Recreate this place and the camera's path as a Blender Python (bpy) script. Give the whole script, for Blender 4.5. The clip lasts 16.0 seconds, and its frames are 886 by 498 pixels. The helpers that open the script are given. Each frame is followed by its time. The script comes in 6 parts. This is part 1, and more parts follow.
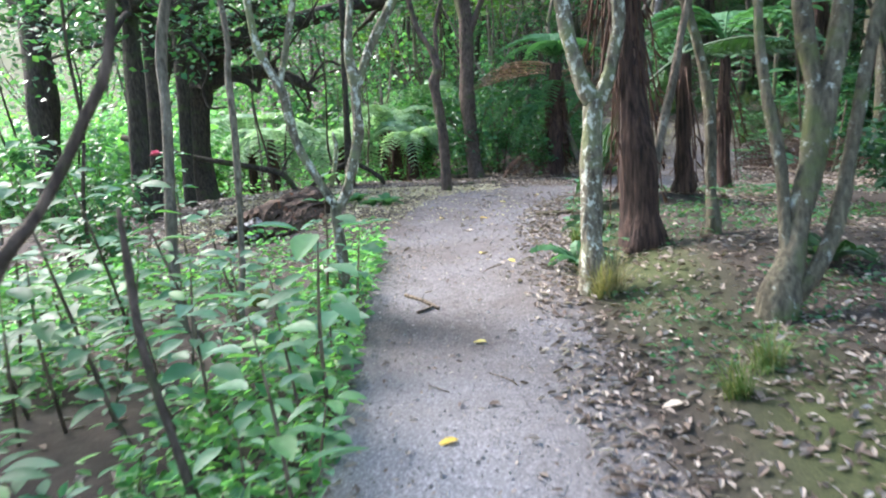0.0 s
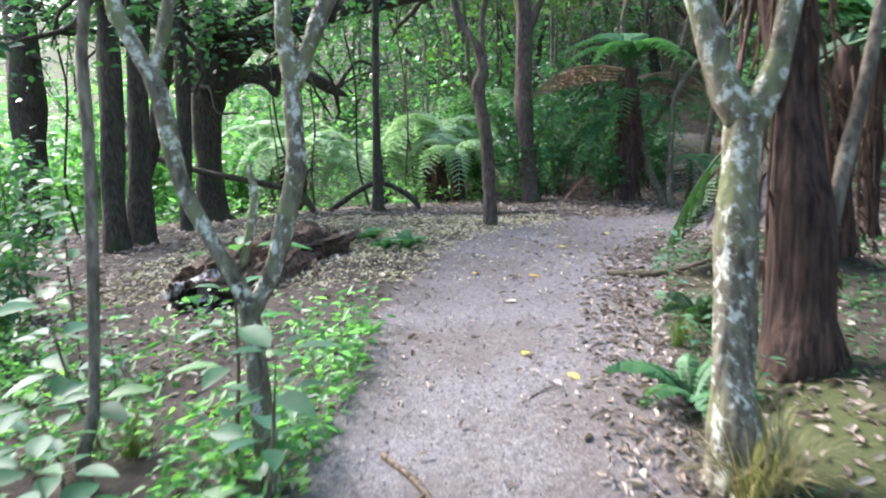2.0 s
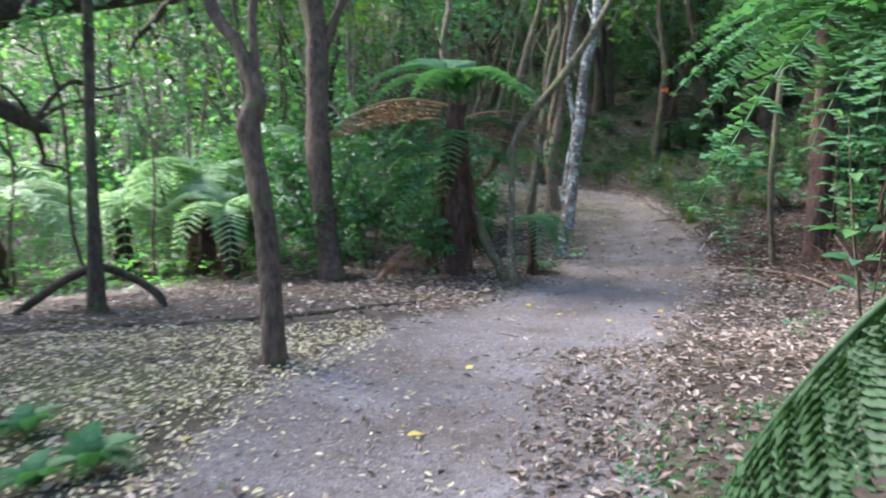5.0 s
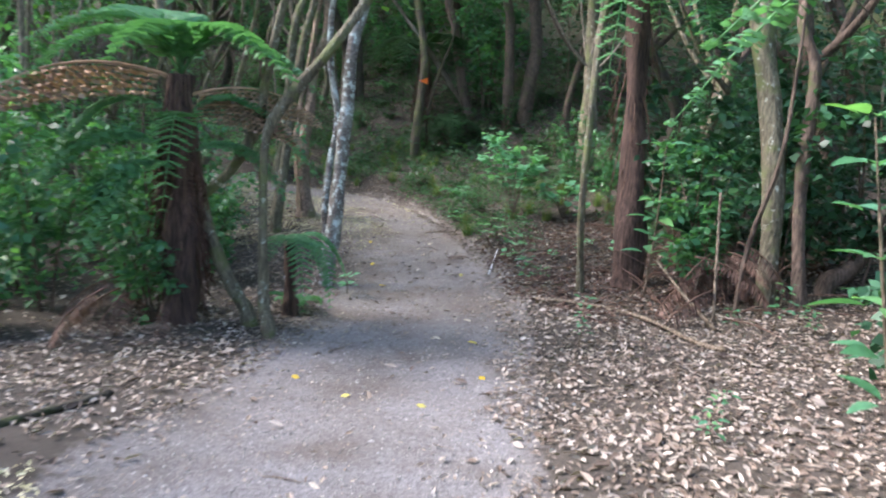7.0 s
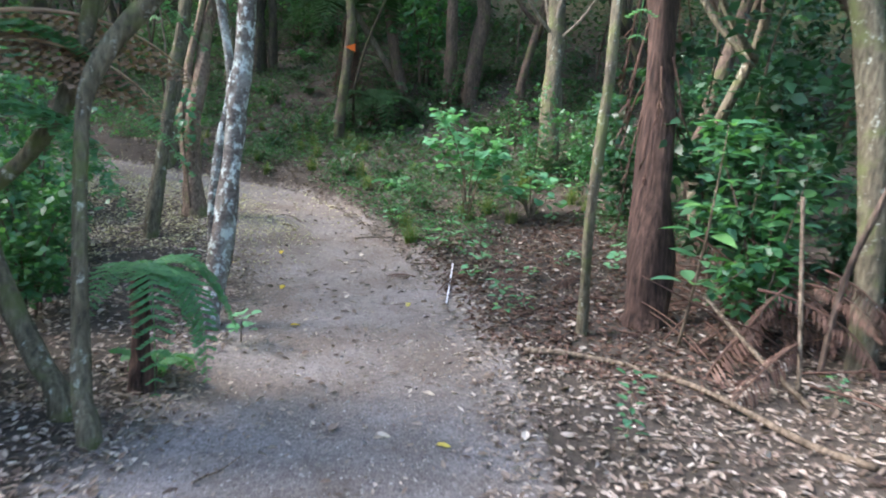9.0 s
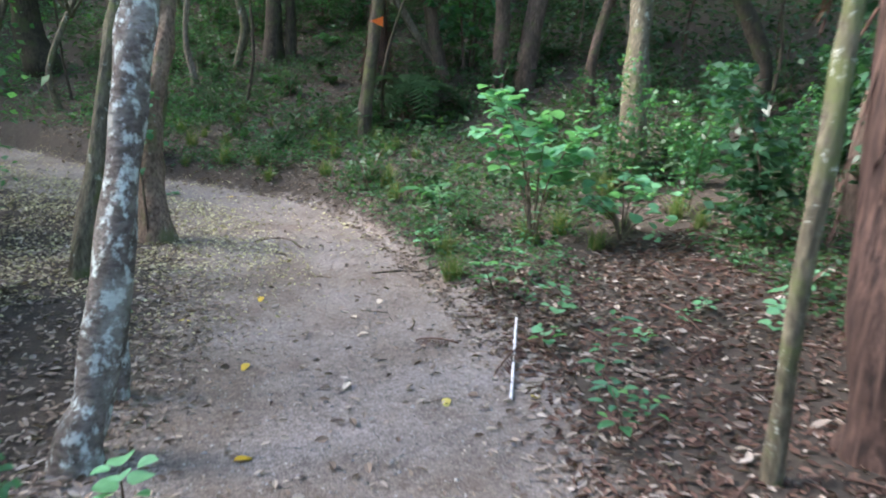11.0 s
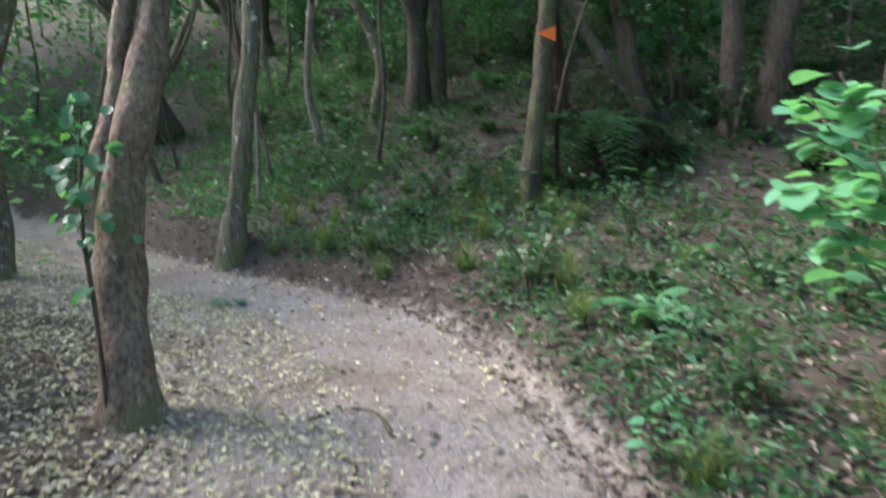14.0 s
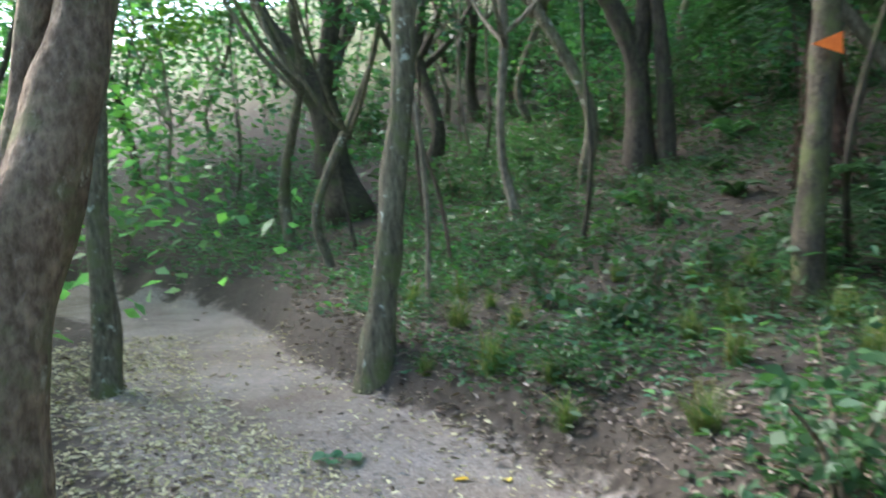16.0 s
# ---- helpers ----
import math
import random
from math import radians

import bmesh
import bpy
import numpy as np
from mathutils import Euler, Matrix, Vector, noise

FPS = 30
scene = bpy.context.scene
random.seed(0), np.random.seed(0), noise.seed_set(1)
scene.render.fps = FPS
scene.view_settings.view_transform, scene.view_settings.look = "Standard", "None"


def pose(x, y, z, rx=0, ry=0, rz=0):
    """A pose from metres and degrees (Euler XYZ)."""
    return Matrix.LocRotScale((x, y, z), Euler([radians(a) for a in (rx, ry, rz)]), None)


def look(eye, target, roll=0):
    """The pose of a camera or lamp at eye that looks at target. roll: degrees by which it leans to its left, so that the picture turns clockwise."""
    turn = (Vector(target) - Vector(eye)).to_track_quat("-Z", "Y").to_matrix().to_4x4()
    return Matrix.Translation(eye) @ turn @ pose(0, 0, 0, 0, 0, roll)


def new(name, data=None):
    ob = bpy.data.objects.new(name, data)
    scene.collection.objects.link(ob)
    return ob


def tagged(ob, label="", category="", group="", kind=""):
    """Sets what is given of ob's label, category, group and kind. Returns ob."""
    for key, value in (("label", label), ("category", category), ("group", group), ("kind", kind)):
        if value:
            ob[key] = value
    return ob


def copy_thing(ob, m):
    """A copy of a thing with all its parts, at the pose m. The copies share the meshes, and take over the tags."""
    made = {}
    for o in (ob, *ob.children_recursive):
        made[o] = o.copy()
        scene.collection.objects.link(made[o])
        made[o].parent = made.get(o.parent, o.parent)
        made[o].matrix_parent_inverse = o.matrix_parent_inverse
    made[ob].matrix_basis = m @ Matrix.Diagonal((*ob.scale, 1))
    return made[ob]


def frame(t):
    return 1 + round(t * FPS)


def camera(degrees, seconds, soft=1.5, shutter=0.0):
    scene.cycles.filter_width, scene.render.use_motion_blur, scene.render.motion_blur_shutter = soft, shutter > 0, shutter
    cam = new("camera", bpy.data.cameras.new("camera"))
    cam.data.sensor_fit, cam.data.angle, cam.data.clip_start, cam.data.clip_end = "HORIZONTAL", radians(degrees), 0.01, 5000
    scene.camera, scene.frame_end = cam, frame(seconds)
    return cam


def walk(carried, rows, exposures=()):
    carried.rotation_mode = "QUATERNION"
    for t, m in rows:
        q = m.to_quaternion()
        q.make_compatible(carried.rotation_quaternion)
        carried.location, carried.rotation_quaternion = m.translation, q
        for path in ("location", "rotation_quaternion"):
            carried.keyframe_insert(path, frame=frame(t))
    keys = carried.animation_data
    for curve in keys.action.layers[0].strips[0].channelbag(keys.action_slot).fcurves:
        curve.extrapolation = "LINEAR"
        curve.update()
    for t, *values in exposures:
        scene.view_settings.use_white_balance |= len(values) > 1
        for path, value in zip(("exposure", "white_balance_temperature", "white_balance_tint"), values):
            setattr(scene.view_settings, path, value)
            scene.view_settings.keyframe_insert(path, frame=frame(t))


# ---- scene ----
cam = camera(58.2, 16.0, soft=2.0, shutter=0.5)
METRES, EYE, TILT, LEAN, TURN = 21.0, 1.41, 0.0, 0.0, 0.0
ROWS = [
    (0.0, 0.0, 0.0, 0.0, -1.11, -13.98, 4.45),
    (0.5, 0.0039, 0.0277, -0.0013, 0.07, -13.66, 4.04),
    (1.0, 0.0044, 0.0555, -0.0039, 0.47, -13.67, 3.27),
    (1.5, 0.007, 0.0856, -0.0051, 1.66, -13.8, 3.27),
    (2.0, 0.0097, 0.1159, -0.0072, 3.31, -13.07, 3.59),
    (2.5, 0.0104, 0.1429, -0.0081, 4.66, -12.2, 4.09),
    (3.0, 0.0117, 0.1656, -0.0101, 6.14, -10.57, 4.12),
    (3.5, 0.0104, 0.1965, -0.0112, 6.75, -9.61, 3.83),
    (4.0, 0.0107, 0.2285, -0.012, 0.98, -9.26, 3.01),
    (4.5, 0.0114, 0.2585, -0.0116, -5.87, -9.63, 2.4),
    (5.0, 0.011, 0.2891, -0.0115, -11.8, -11.23, 1.73),
    (7.5, 0.0533, 0.4541, -0.023, -34.58, -11.61, -2.76),
    (8.0, 0.0677, 0.4845, -0.0265, -37.05, -11.82, -3.41),
    (8.5, 0.0851, 0.5149, -0.0303, -36.67, -12.33, -3.44),
    (11.0, 0.1834, 0.6577, -0.0498, -33.17, -12.59, -2.14),
    (11.5, 0.2023, 0.6853, -0.0532, -30.81, -12.78, -1.57),
    (12.0, 0.2203, 0.7127, -0.0563, -29.02, -12.73, -1.08),
    (12.5, 0.2366, 0.74, -0.0591, -27.54, -12.54, -0.71),
    (13.0, 0.2525, 0.7659, -0.0617, -25.67, -12.38, -0.06),
    (13.5, 0.2649, 0.7918, -0.0629, -23.37, -12.03, 0.62),
    (14.0, 0.2739, 0.8173, -0.0619, -20.63, -8.43, 1.18),
    (14.5, 0.2867, 0.8424, -0.0617, -16.44, -4.55, 1.71),
    (15.0, 0.2999, 0.8731, -0.0629, -13.58, -4.38, 2.1),
    (15.5, 0.3093, 0.8976, -0.063, -10.28, -4.01, 2.45),
    (16.0, 0.3159, 0.9187, -0.0623, -4.13, -2.87, 3.05),
]
walk(cam, [(t, pose(0, 0, EYE, TILT, LEAN, TURN) @ pose(METRES * x, METRES * y, METRES * z, 90 + pitch, roll, yaw)) for t, x, y, z, yaw, pitch, roll in ROWS],
     exposures=[(0.0, 2.5, 6450, 16), (3.5, 2.45, 6450, 22), (8.0, 2.85, 6450, 18), (11.0, 2.95, 6450, 18), (13.0, 3.0, 6400, 21), (14.5, 2.95, 6500, 15), (16.0, 3.25, 6550, 12)])

# ---- daylight: a bright overcast sky and a weak, wide sun ----
world = bpy.data.worlds.new("sky")
scene.world = world
world.use_nodes = True
wn = world.node_tree.nodes
sky = wn.new("ShaderNodeTexSky")
sky.sky_type, sky.sun_disc = "NISHITA", False
sky.sun_elevation, sky.sun_rotation = radians(42), radians(-48)
sky.air_density, sky.dust_density, sky.ozone_density = 1.0, 1.5, 1.0
world.node_tree.links.new(sky.outputs["Color"], wn["Background"].inputs["Color"])
wn["Background"].inputs["Strength"].default_value = 0.15
sun_data = bpy.data.lights.new("sun", "SUN")
sun_data.energy, sun_data.angle, sun_data.color = 2.4, radians(25), (1.0, 0.97, 0.92)
sun_lamp = new("sun", sun_data)
sun_lamp.matrix_world = look((-22, 20, 27), (0, 0, 0))

# ---- lie of the land: a trodden path and the ground on both sides of it ----
# the middle of the path: x, y, height
COURSE = np.array([
    (0.1, -9, 0.0), (0.1, 0, -0.1), (0.12, 3, -0.17), (0.17, 5.5, -0.19), (0.45, 8.2, -0.33), (0.95, 9.8, -0.48), (2.0, 11.9, -0.80),
    (3.5, 14.0, -1.20), (5.1, 16.3, -1.35), (6.15, 18.4, -1.36), (6.63, 20.4, -1.27), (6.75, 22.0, -1.20), (6.35, 23.4, -1.20),
    (5.6, 24.8, -1.17), (5.0, 26.2, -1.13), (4.45, 28.0, -1.10), (3.7, 29.6, -1.06), (2.0, 31.3, -1.0), (-1.0, 33.5, -0.9), (-5, 37, -0.8), (-10, 41, -0.8)])
# height beside the path, relative to it, at these distances (left is negative), for stretches of it
ACROSS = np.array([-25.0, -10.0, -4.0, -1.3, -0.55, 0.85, 1.05, 1.6, 3.2, 5.2, 10.0, 25.0])
STRETCH = np.array([0.0, 5.5, 9.8, 14.0, 18.4, 20.4, 22.0, 23.4, 26.2, 28.0, 30.0])
BESIDE = np.array([
    (-0.80, -0.50, -0.28, -0.02, 0.00, 0.01, 0.05, 0.10, 0.17, 0.25, 0.40, 0.8),
    (-0.60, -0.40, -0.20, -0.03, 0.00, 0.015, 0.06, 0.145, 0.20, 0.28, 0.50, 0.9),
    (-0.50, -0.20, 0.02, 0.12, 0.02, 0.01, 0.03, 0.06, 0.16, 0.22, 0.30, 1.0),
    (-0.60, -0.35, 0.03, 0.00, 0.00, 0.00, 0.00, 0.00, 0.00, -0.03, -0.10, 1.5),
    (-0.90, -0.60, -0.20, 0.00, 0.00, 0.00, 0.05, 0.10, 0.25, 0.45, 1.30, 6.0),
    (-1.20, -0.90, -0.30, -0.02, 0.00, 0.00, 0.16, 0.22, 0.36, 0.65, 1.90, 8.5),
    (-1.20, -0.90, -0.30, -0.03, 0.00, 0.00, 0.26, 0.32, 0.52, 1.05, 3.20, 12.0),
    (-1.20, -0.90, -0.32, -0.04, 0.00, 0.00, 0.29, 0.34, 0.54, 1.30, 3.80, 13.5),
    (-1.20, -1.00, -0.40, -0.05, 0.00, 0.00, 0.30, 0.36, 0.60, 1.65, 4.40, 14.5),
    (-1.20, -1.00, -0.50, -0.05, 0.00, 0.00, 0.36, 0.55, 1.05, 1.95, 4.60, 14.5),
    (-1.20, -1.00, -0.50, -0.05, 0.00, 0.00, 0.42, 0.70, 1.35, 2.30, 4.60, 13.5)])


def smooth_course():
    """The path's middle line in steps of about 0.25 m, and its direction."""
    k = np.arange(len(COURSE))
    f = np.linspace(0, len(COURSE) - 1, 240)
    i = np.clip(f.astype(int), 0, len(COURSE) - 2)
    u = (f - i)[:, None]
    p = [COURSE[np.clip(i + o, 0, len(k) - 1)] for o in (-1, 0, 1, 2)]
    line = 0.5 * (2 * p[1] + (p[2] - p[0]) * u + (2 * p[0] - 5 * p[1] + 4 * p[2] - p[3]) * u ** 2 + (3 * p[1] - p[0] - 3 * p[2] + p[3]) * u ** 3)
    way = np.gradient(line[:, :2], axis=0)
    return line, way / np.linalg.norm(way, axis=1)[:, None]


LINE, WAY = smooth_course()
FALL = np.stack([np.interp(LINE[:, 1], STRETCH, BESIDE[:, j]) for j in range(len(ACROSS))], 1)


def beside_path(x, y):
    """Distance from the path's middle, to its right positive."""
    x, y = np.atleast_1d(np.asarray(x, float)), np.atleast_1d(np.asarray(y, float))
    out = np.empty(len(x))
    for a in range(0, len(x), 20000):
        dx, dy = x[a:a + 20000, None] - LINE[:, 0], y[a:a + 20000, None] - LINE[:, 1]
        i = np.argmin(dx * dx + dy * dy, 1)
        r = np.arange(len(i))
        out[a:a + 20000] = np.hypot(dx[r, i], dy[r, i]) * np.sign(dx[r, i] * WAY[i, 1] - dy[r, i] * WAY[i, 0])
    return out


def land(x, y):
    """Height of the ground without its small bumps."""
    x, y = np.atleast_1d(np.asarray(x, float)), np.atleast_1d(np.asarray(y, float))
    out = np.empty(len(x))
    for a in range(0, len(x), 8000):
        dx, dy = x[a:a + 8000, None] - LINE[:, 0], y[a:a + 8000, None] - LINE[:, 1]
        far = np.hypot(dx, dy)
        side = np.clip(dx * WAY[:, 1] - dy * WAY[:, 0], -25, 25)
        near = far.min(1, keepdims=True)
        w = np.exp(-(far - near) / (0.05 + 0.3 * np.minimum(near, 8)))
        j = np.clip(np.searchsorted(ACROSS, side) - 1, 0, len(ACROSS) - 2)
        u = (side - ACROSS[j]) / (ACROSS[j + 1] - ACROSS[j])
        row = np.arange(len(LINE))[None, :]
        h = LINE[:, 2] + FALL[row, j] * (1 - u) + FALL[row, j + 1] * u
        out[a:a + 8000] = (w * h).sum(1) / w.sum(1)
    return out

# ---- materials ----
def material(name, rough=0.8):
    m = bpy.data.materials.new(name)
    m.use_nodes = True
    b = m.node_tree.nodes["Principled BSDF"]
    b.inputs["Roughness"].default_value = rough
    b.inputs["Specular IOR Level"].default_value = 0.3
    return m, m.node_tree.nodes, m.node_tree.links, b


def noise_node(n, l, scale, detail=5, stretch=None, rough=0.6):
    t = n.new("ShaderNodeTexNoise")
    t.inputs["Scale"].default_value, t.inputs["Detail"].default_value, t.inputs["Roughness"].default_value = scale, detail, rough
    co = n.new("ShaderNodeTexCoord")
    if stretch:
        mp = n.new("ShaderNodeMapping")
        mp.inputs["Scale"].default_value = stretch
        l.new(co.outputs["Object"], mp.inputs["Vector"])
        l.new(mp.outputs["Vector"], t.inputs["Vector"])
    else:
        l.new(co.outputs["Object"], t.inputs["Vector"])
    return t.outputs["Fac"]


def ramp(n, l, fac, *stops):
    r = n.new("ShaderNodeValToRGB")
    e = r.color_ramp.elements
    while len(e) < len(stops):
        e.new(0.5)
    for el, (p, c) in zip(e, stops):
        el.position, el.color = p, (*c, 1) if len(c) == 3 else c
    l.new(fac, r.inputs["Fac"])
    return r.outputs["Color"]


def mix(n, l, fac, a, b, kind="MIX"):
    m = n.new("ShaderNodeMix")
    m.data_type, m.blend_type = "RGBA", kind
    for sock, v in ((m.inputs["Factor"], fac), (m.inputs["A"], a), (m.inputs["B"], b)):
        if isinstance(v, (int, float)):
            sock.default_value = v
        elif isinstance(v, tuple):
            sock.default_value = (*v, 1)
        else:
            l.new(v, sock)
    return m.outputs["Result"]


def bump(n, l, b, height, strength=0.5, distance=0.02):
    k = n.new("ShaderNodeBump")
    k.inputs["Strength"].default_value, k.inputs["Distance"].default_value = strength, distance
    l.new(height, k.inputs["Height"])
    l.new(k.outputs["Normal"], b.inputs["Normal"])


def bark(name, dark, light, patch=None, patch_at=0.6, moss=None, moss_at=0.62, patch_scale=9, stretch=(1, 1, 0.25)):
    m, n, l, b = material(name, 0.85)
    grain = noise_node(n, l, 38, 6, stretch)
    col = ramp(n, l, grain, (0.36, dark), (0.66, light))
    col = mix(n, l, 1.0, col, ramp(n, l, noise_node(n, l, 5, 4, (1, 1, 0.4)), (0.3, (0.6, 0.58, 0.55)), (0.7, (1.25, 1.25, 1.25))), "MULTIPLY")
    if moss:
        f = ramp(n, l, noise_node(n, l, 3.5, 5), (moss_at - 0.06, (0, 0, 0)), (moss_at + 0.06, (1, 1, 1)))
        col = mix(n, l, f, col, moss)
    if patch:
        f = ramp(n, l, noise_node(n, l, patch_scale, 7, (1, 1, 0.8), 0.68), (patch_at - 0.03, (0, 0, 0)), (patch_at + 0.06, (1, 1, 1)))
        col = mix(n, l, f, col, patch)
    l.new(col, b.inputs["Base Color"])
    bump(n, l, b, grain, 1.0, 0.03)
    return m


def leafy(name, colours, rough=0.45, through_light=0.35, by_object=False):
    m, n, l, b = material(name, rough)
    b.inputs["Specular IOR Level"].default_value = 0.28
    if by_object:
        fac = n.new("ShaderNodeObjectInfo").outputs["Random"]
    else:
        fac = n.new("ShaderNodeNewGeometry").outputs["Random Per Island"]
    k = len(colours) - 1
    col = ramp(n, l, fac, *[(i / k, c) for i, c in enumerate(colours)])
    blot = ramp(n, l, noise_node(n, l, 14, 3), (0.3, (0.75, 0.75, 0.75)), (0.75, (1.15, 1.15, 1.1)))
    col = mix(n, l, 1.0, col, blot, "MULTIPLY")
    l.new(col, b.inputs["Base Color"])
    tr = n.new("ShaderNodeBsdfTranslucent")
    l.new(mix(n, l, 1.0, col, (1.4, 1.6, 0.8), "MULTIPLY"), tr.inputs["Color"])
    mx = n.new("ShaderNodeMixShader")
    mx.inputs["Fac"].default_value = through_light
    l.new(b.outputs["BSDF"], mx.inputs[1])
    l.new(tr.outputs["BSDF"], mx.inputs[2])
    l.new(mx.outputs["Shader"], n["Material Output"].inputs["Surface"])
    return m


def earth():
    """Path grit, bare soil and moss, told apart by the sheet's own masks."""
    m, n, l, b = material("earth", 0.95)
    path = n.new("ShaderNodeAttribute")
    path.attribute_name = "trodden"
    green = n.new("ShaderNodeAttribute")
    green.attribute_name = "mossy"
    fine, mid, big = noise_node(n, l, 90, 4), noise_node(n, l, 11, 6), noise_node(n, l, 1.3, 4)
    grit = ramp(n, l, fine, (0.28, (0.053, 0.050, 0.051)), (0.5, (0.122, 0.116, 0.117)), (0.76, (0.25, 0.24, 0.24)))
    brown = ramp(n, l, big, (0.36, (0.72, 0.66, 0.60)), (0.52, (0.98, 0.96, 0.95)), (0.66, (1.15, 1.16, 1.2)))
    grit = mix(n, l, 1.0, grit, brown, "MULTIPLY")
    speck = ramp(n, l, noise_node(n, l, 28, 5, None, 0.75), (0.36, (0.62, 0.60, 0.57)), (0.5, (1.0, 1.0, 1.0)), (0.68, (1.3, 1.28, 1.25)))
    brown = mix(n, l, 1.0, brown, speck, "MULTIPLY")
    grit = mix(n, l, 1.0, grit, speck, "MULTIPLY")
    loam = n.new("ShaderNodeAttribute")
    loam.attribute_name = "loamy"
    loam_tone = ramp(n, l, fine, (0.28, (0.084, 0.072, 0.063)), (0.5, (0.19, 0.167, 0.149)), (0.76, (0.36, 0.33, 0.30)))
    grit = mix(n, l, loam.outputs["Fac"], grit, mix(n, l, 1.0, loam_tone, brown, "MULTIPLY"))
    stony = n.new("ShaderNodeAttribute")
    stony.attribute_name = "stony"
    grit = mix(n, l, stony.outputs["Fac"], grit, ramp(n, l, noise_node(n, l, 60, 5, None, 0.7), (0.32, (0.10, 0.10, 0.105)), (0.5, (0.22, 0.22, 0.23)), (0.68, (0.46, 0.46, 0.48))))
    soil = ramp(n, l, mid, (0.3, (0.018, 0.015, 0.012)), (0.55, (0.045, 0.038, 0.031)), (0.75, (0.085, 0.072, 0.060)))
    soil = mix(n, l, 0.45, soil, ramp(n, l, fine, (0.3, (0.018, 0.014, 0.011)), (0.7, (0.095, 0.075, 0.058))))
    moss = ramp(n, l, fine, (0.3, (0.02, 0.03, 0.009)), (0.7, (0.075, 0.09, 0.03)))
    soil = mix(n, l, green.outputs["Fac"], soil, moss)
    edge = n.new("ShaderNodeMath")
    edge.operation = "ADD"
    l.new(path.outputs["Fac"], edge.inputs[0])
    wob = n.new("ShaderNodeMath")
    wob.operation = "MULTIPLY_ADD"
    wob.inputs[1].default_value, wob.inputs[2].default_value = 0.9, -0.45
    l.new(mid, wob.inputs[0])
    l.new(wob.outputs[0], edge.inputs[1])
    mask = ramp(n, l, edge.outputs[0], (0.38, (0, 0, 0)), (0.62, (1, 1, 1)))
    l.new(mix(n, l, mask, soil, grit), b.inputs["Base Color"])
    bump(n, l, b, mix(n, l, 0.4, fine, mid), 0.7, 0.02)
    return m


EARTH = earth()
BARK_LICHEN = bark("bark_lichen", (0.075, 0.062, 0.045), (0.25, 0.23, 0.165), (0.55, 0.56, 0.47), 0.56, (0.17, 0.185, 0.09), 0.53, 20)
BARK_SPECK = bark("bark_speckled", (0.06, 0.052, 0.036), (0.19, 0.17, 0.115), (0.42, 0.44, 0.37), 0.62, (0.10, 0.115, 0.045), 0.56, 14)
BARK_GREY = bark("bark_grey", (0.10, 0.085, 0.065), (0.27, 0.235, 0.185), (0.36, 0.36, 0.30), 0.66)
BARK_BROWN = bark("bark_brown", (0.045, 0.032, 0.025), (0.15, 0.11, 0.085), (0.2, 0.19, 0.15), 0.68, (0.07, 0.08, 0.03), 0.6)
BARK_DARK = bark("bark_dark", (0.022, 0.018, 0.013), (0.085, 0.07, 0.05), None, 0, (0.05, 0.06, 0.022), 0.58)
BARK_PALE = bark("bark_pale_blotched", (0.085, 0.072, 0.062), (0.21, 0.185, 0.165), (0.50, 0.56, 0.53), 0.545, (0.26, 0.26, 0.23), 0.56, 15, (0.6, 0.6, 1.0))
BARK_IVY = bark("bark_reddish", (0.10, 0.068, 0.050), (0.27, 0.20, 0.15), (0.38, 0.35, 0.29), 0.64, (0.13, 0.13, 0.065), 0.56, 9, (1, 1, 0.6))
BARK_MOSSY = bark("bark_mossy", (0.034, 0.028, 0.020), (0.105, 0.085, 0.06), (0.15, 0.15, 0.11), 0.66, (0.085, 0.095, 0.035), 0.52, 12, (1, 1, 0.5))
FIBRE = bark("fern_fibre", (0.018, 0.011, 0.009), (0.115, 0.068, 0.053), None, stretch=(1, 1, 0.08))
DEAD_FROND = leafy("dead_frond", [(0.045, 0.025, 0.020), (0.10, 0.058, 0.045), (0.165, 0.105, 0.085)], 0.9, 0.1)
DRY_FROND = leafy("dry_frond", [(0.26, 0.16, 0.115), (0.44, 0.30, 0.225)], 0.9, 0.15)
ROT = bark("rotten_wood", (0.03, 0.02, 0.014), (0.19, 0.12, 0.078), (0.32, 0.11, 0.04), 0.64, None, 0, 5, (1, 1, 1))
ROT_WHITE = bark("fungus_stained_wood", (0.05, 0.035, 0.028), (0.16, 0.11, 0.085), (0.55, 0.52, 0.50), 0.52, None, 0, 9, (1, 1, 0.5))
# sunlight on the open left side is put into this lighter leaf green
LEAF_SUNLIT = leafy("leaf_sunlit", [(0.07, 0.20, 0.06), (0.11, 0.29, 0.10), (0.10, 0.28, 0.16), (0.18, 0.38, 0.11)], 0.35, 0.58)
LEAF_ONE = leafy("leaf_seedling", [(0.04, 0.135, 0.06), (0.065, 0.20, 0.10), (0.065, 0.19, 0.125), (0.12, 0.28, 0.09)], 0.48, 0.4, True)
# round-leaf green, paled to carry the sky's gloss in its colour
LEAF_SKY_GLOSS = leafy("leaf_sky_gloss", [(0.10, 0.28, 0.14), (0.15, 0.36, 0.20), (0.12, 0.32, 0.19)], 0.35, 0.35, True)
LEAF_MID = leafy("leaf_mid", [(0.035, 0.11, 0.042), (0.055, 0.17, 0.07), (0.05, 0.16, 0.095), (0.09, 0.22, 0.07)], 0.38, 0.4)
# shade under the trees is put into this darker leaf green
LEAF_SHADED = leafy("leaf_shaded", [(0.018, 0.055, 0.028), (0.03, 0.09, 0.045), (0.035, 0.11, 0.06)], 0.38, 0.3)
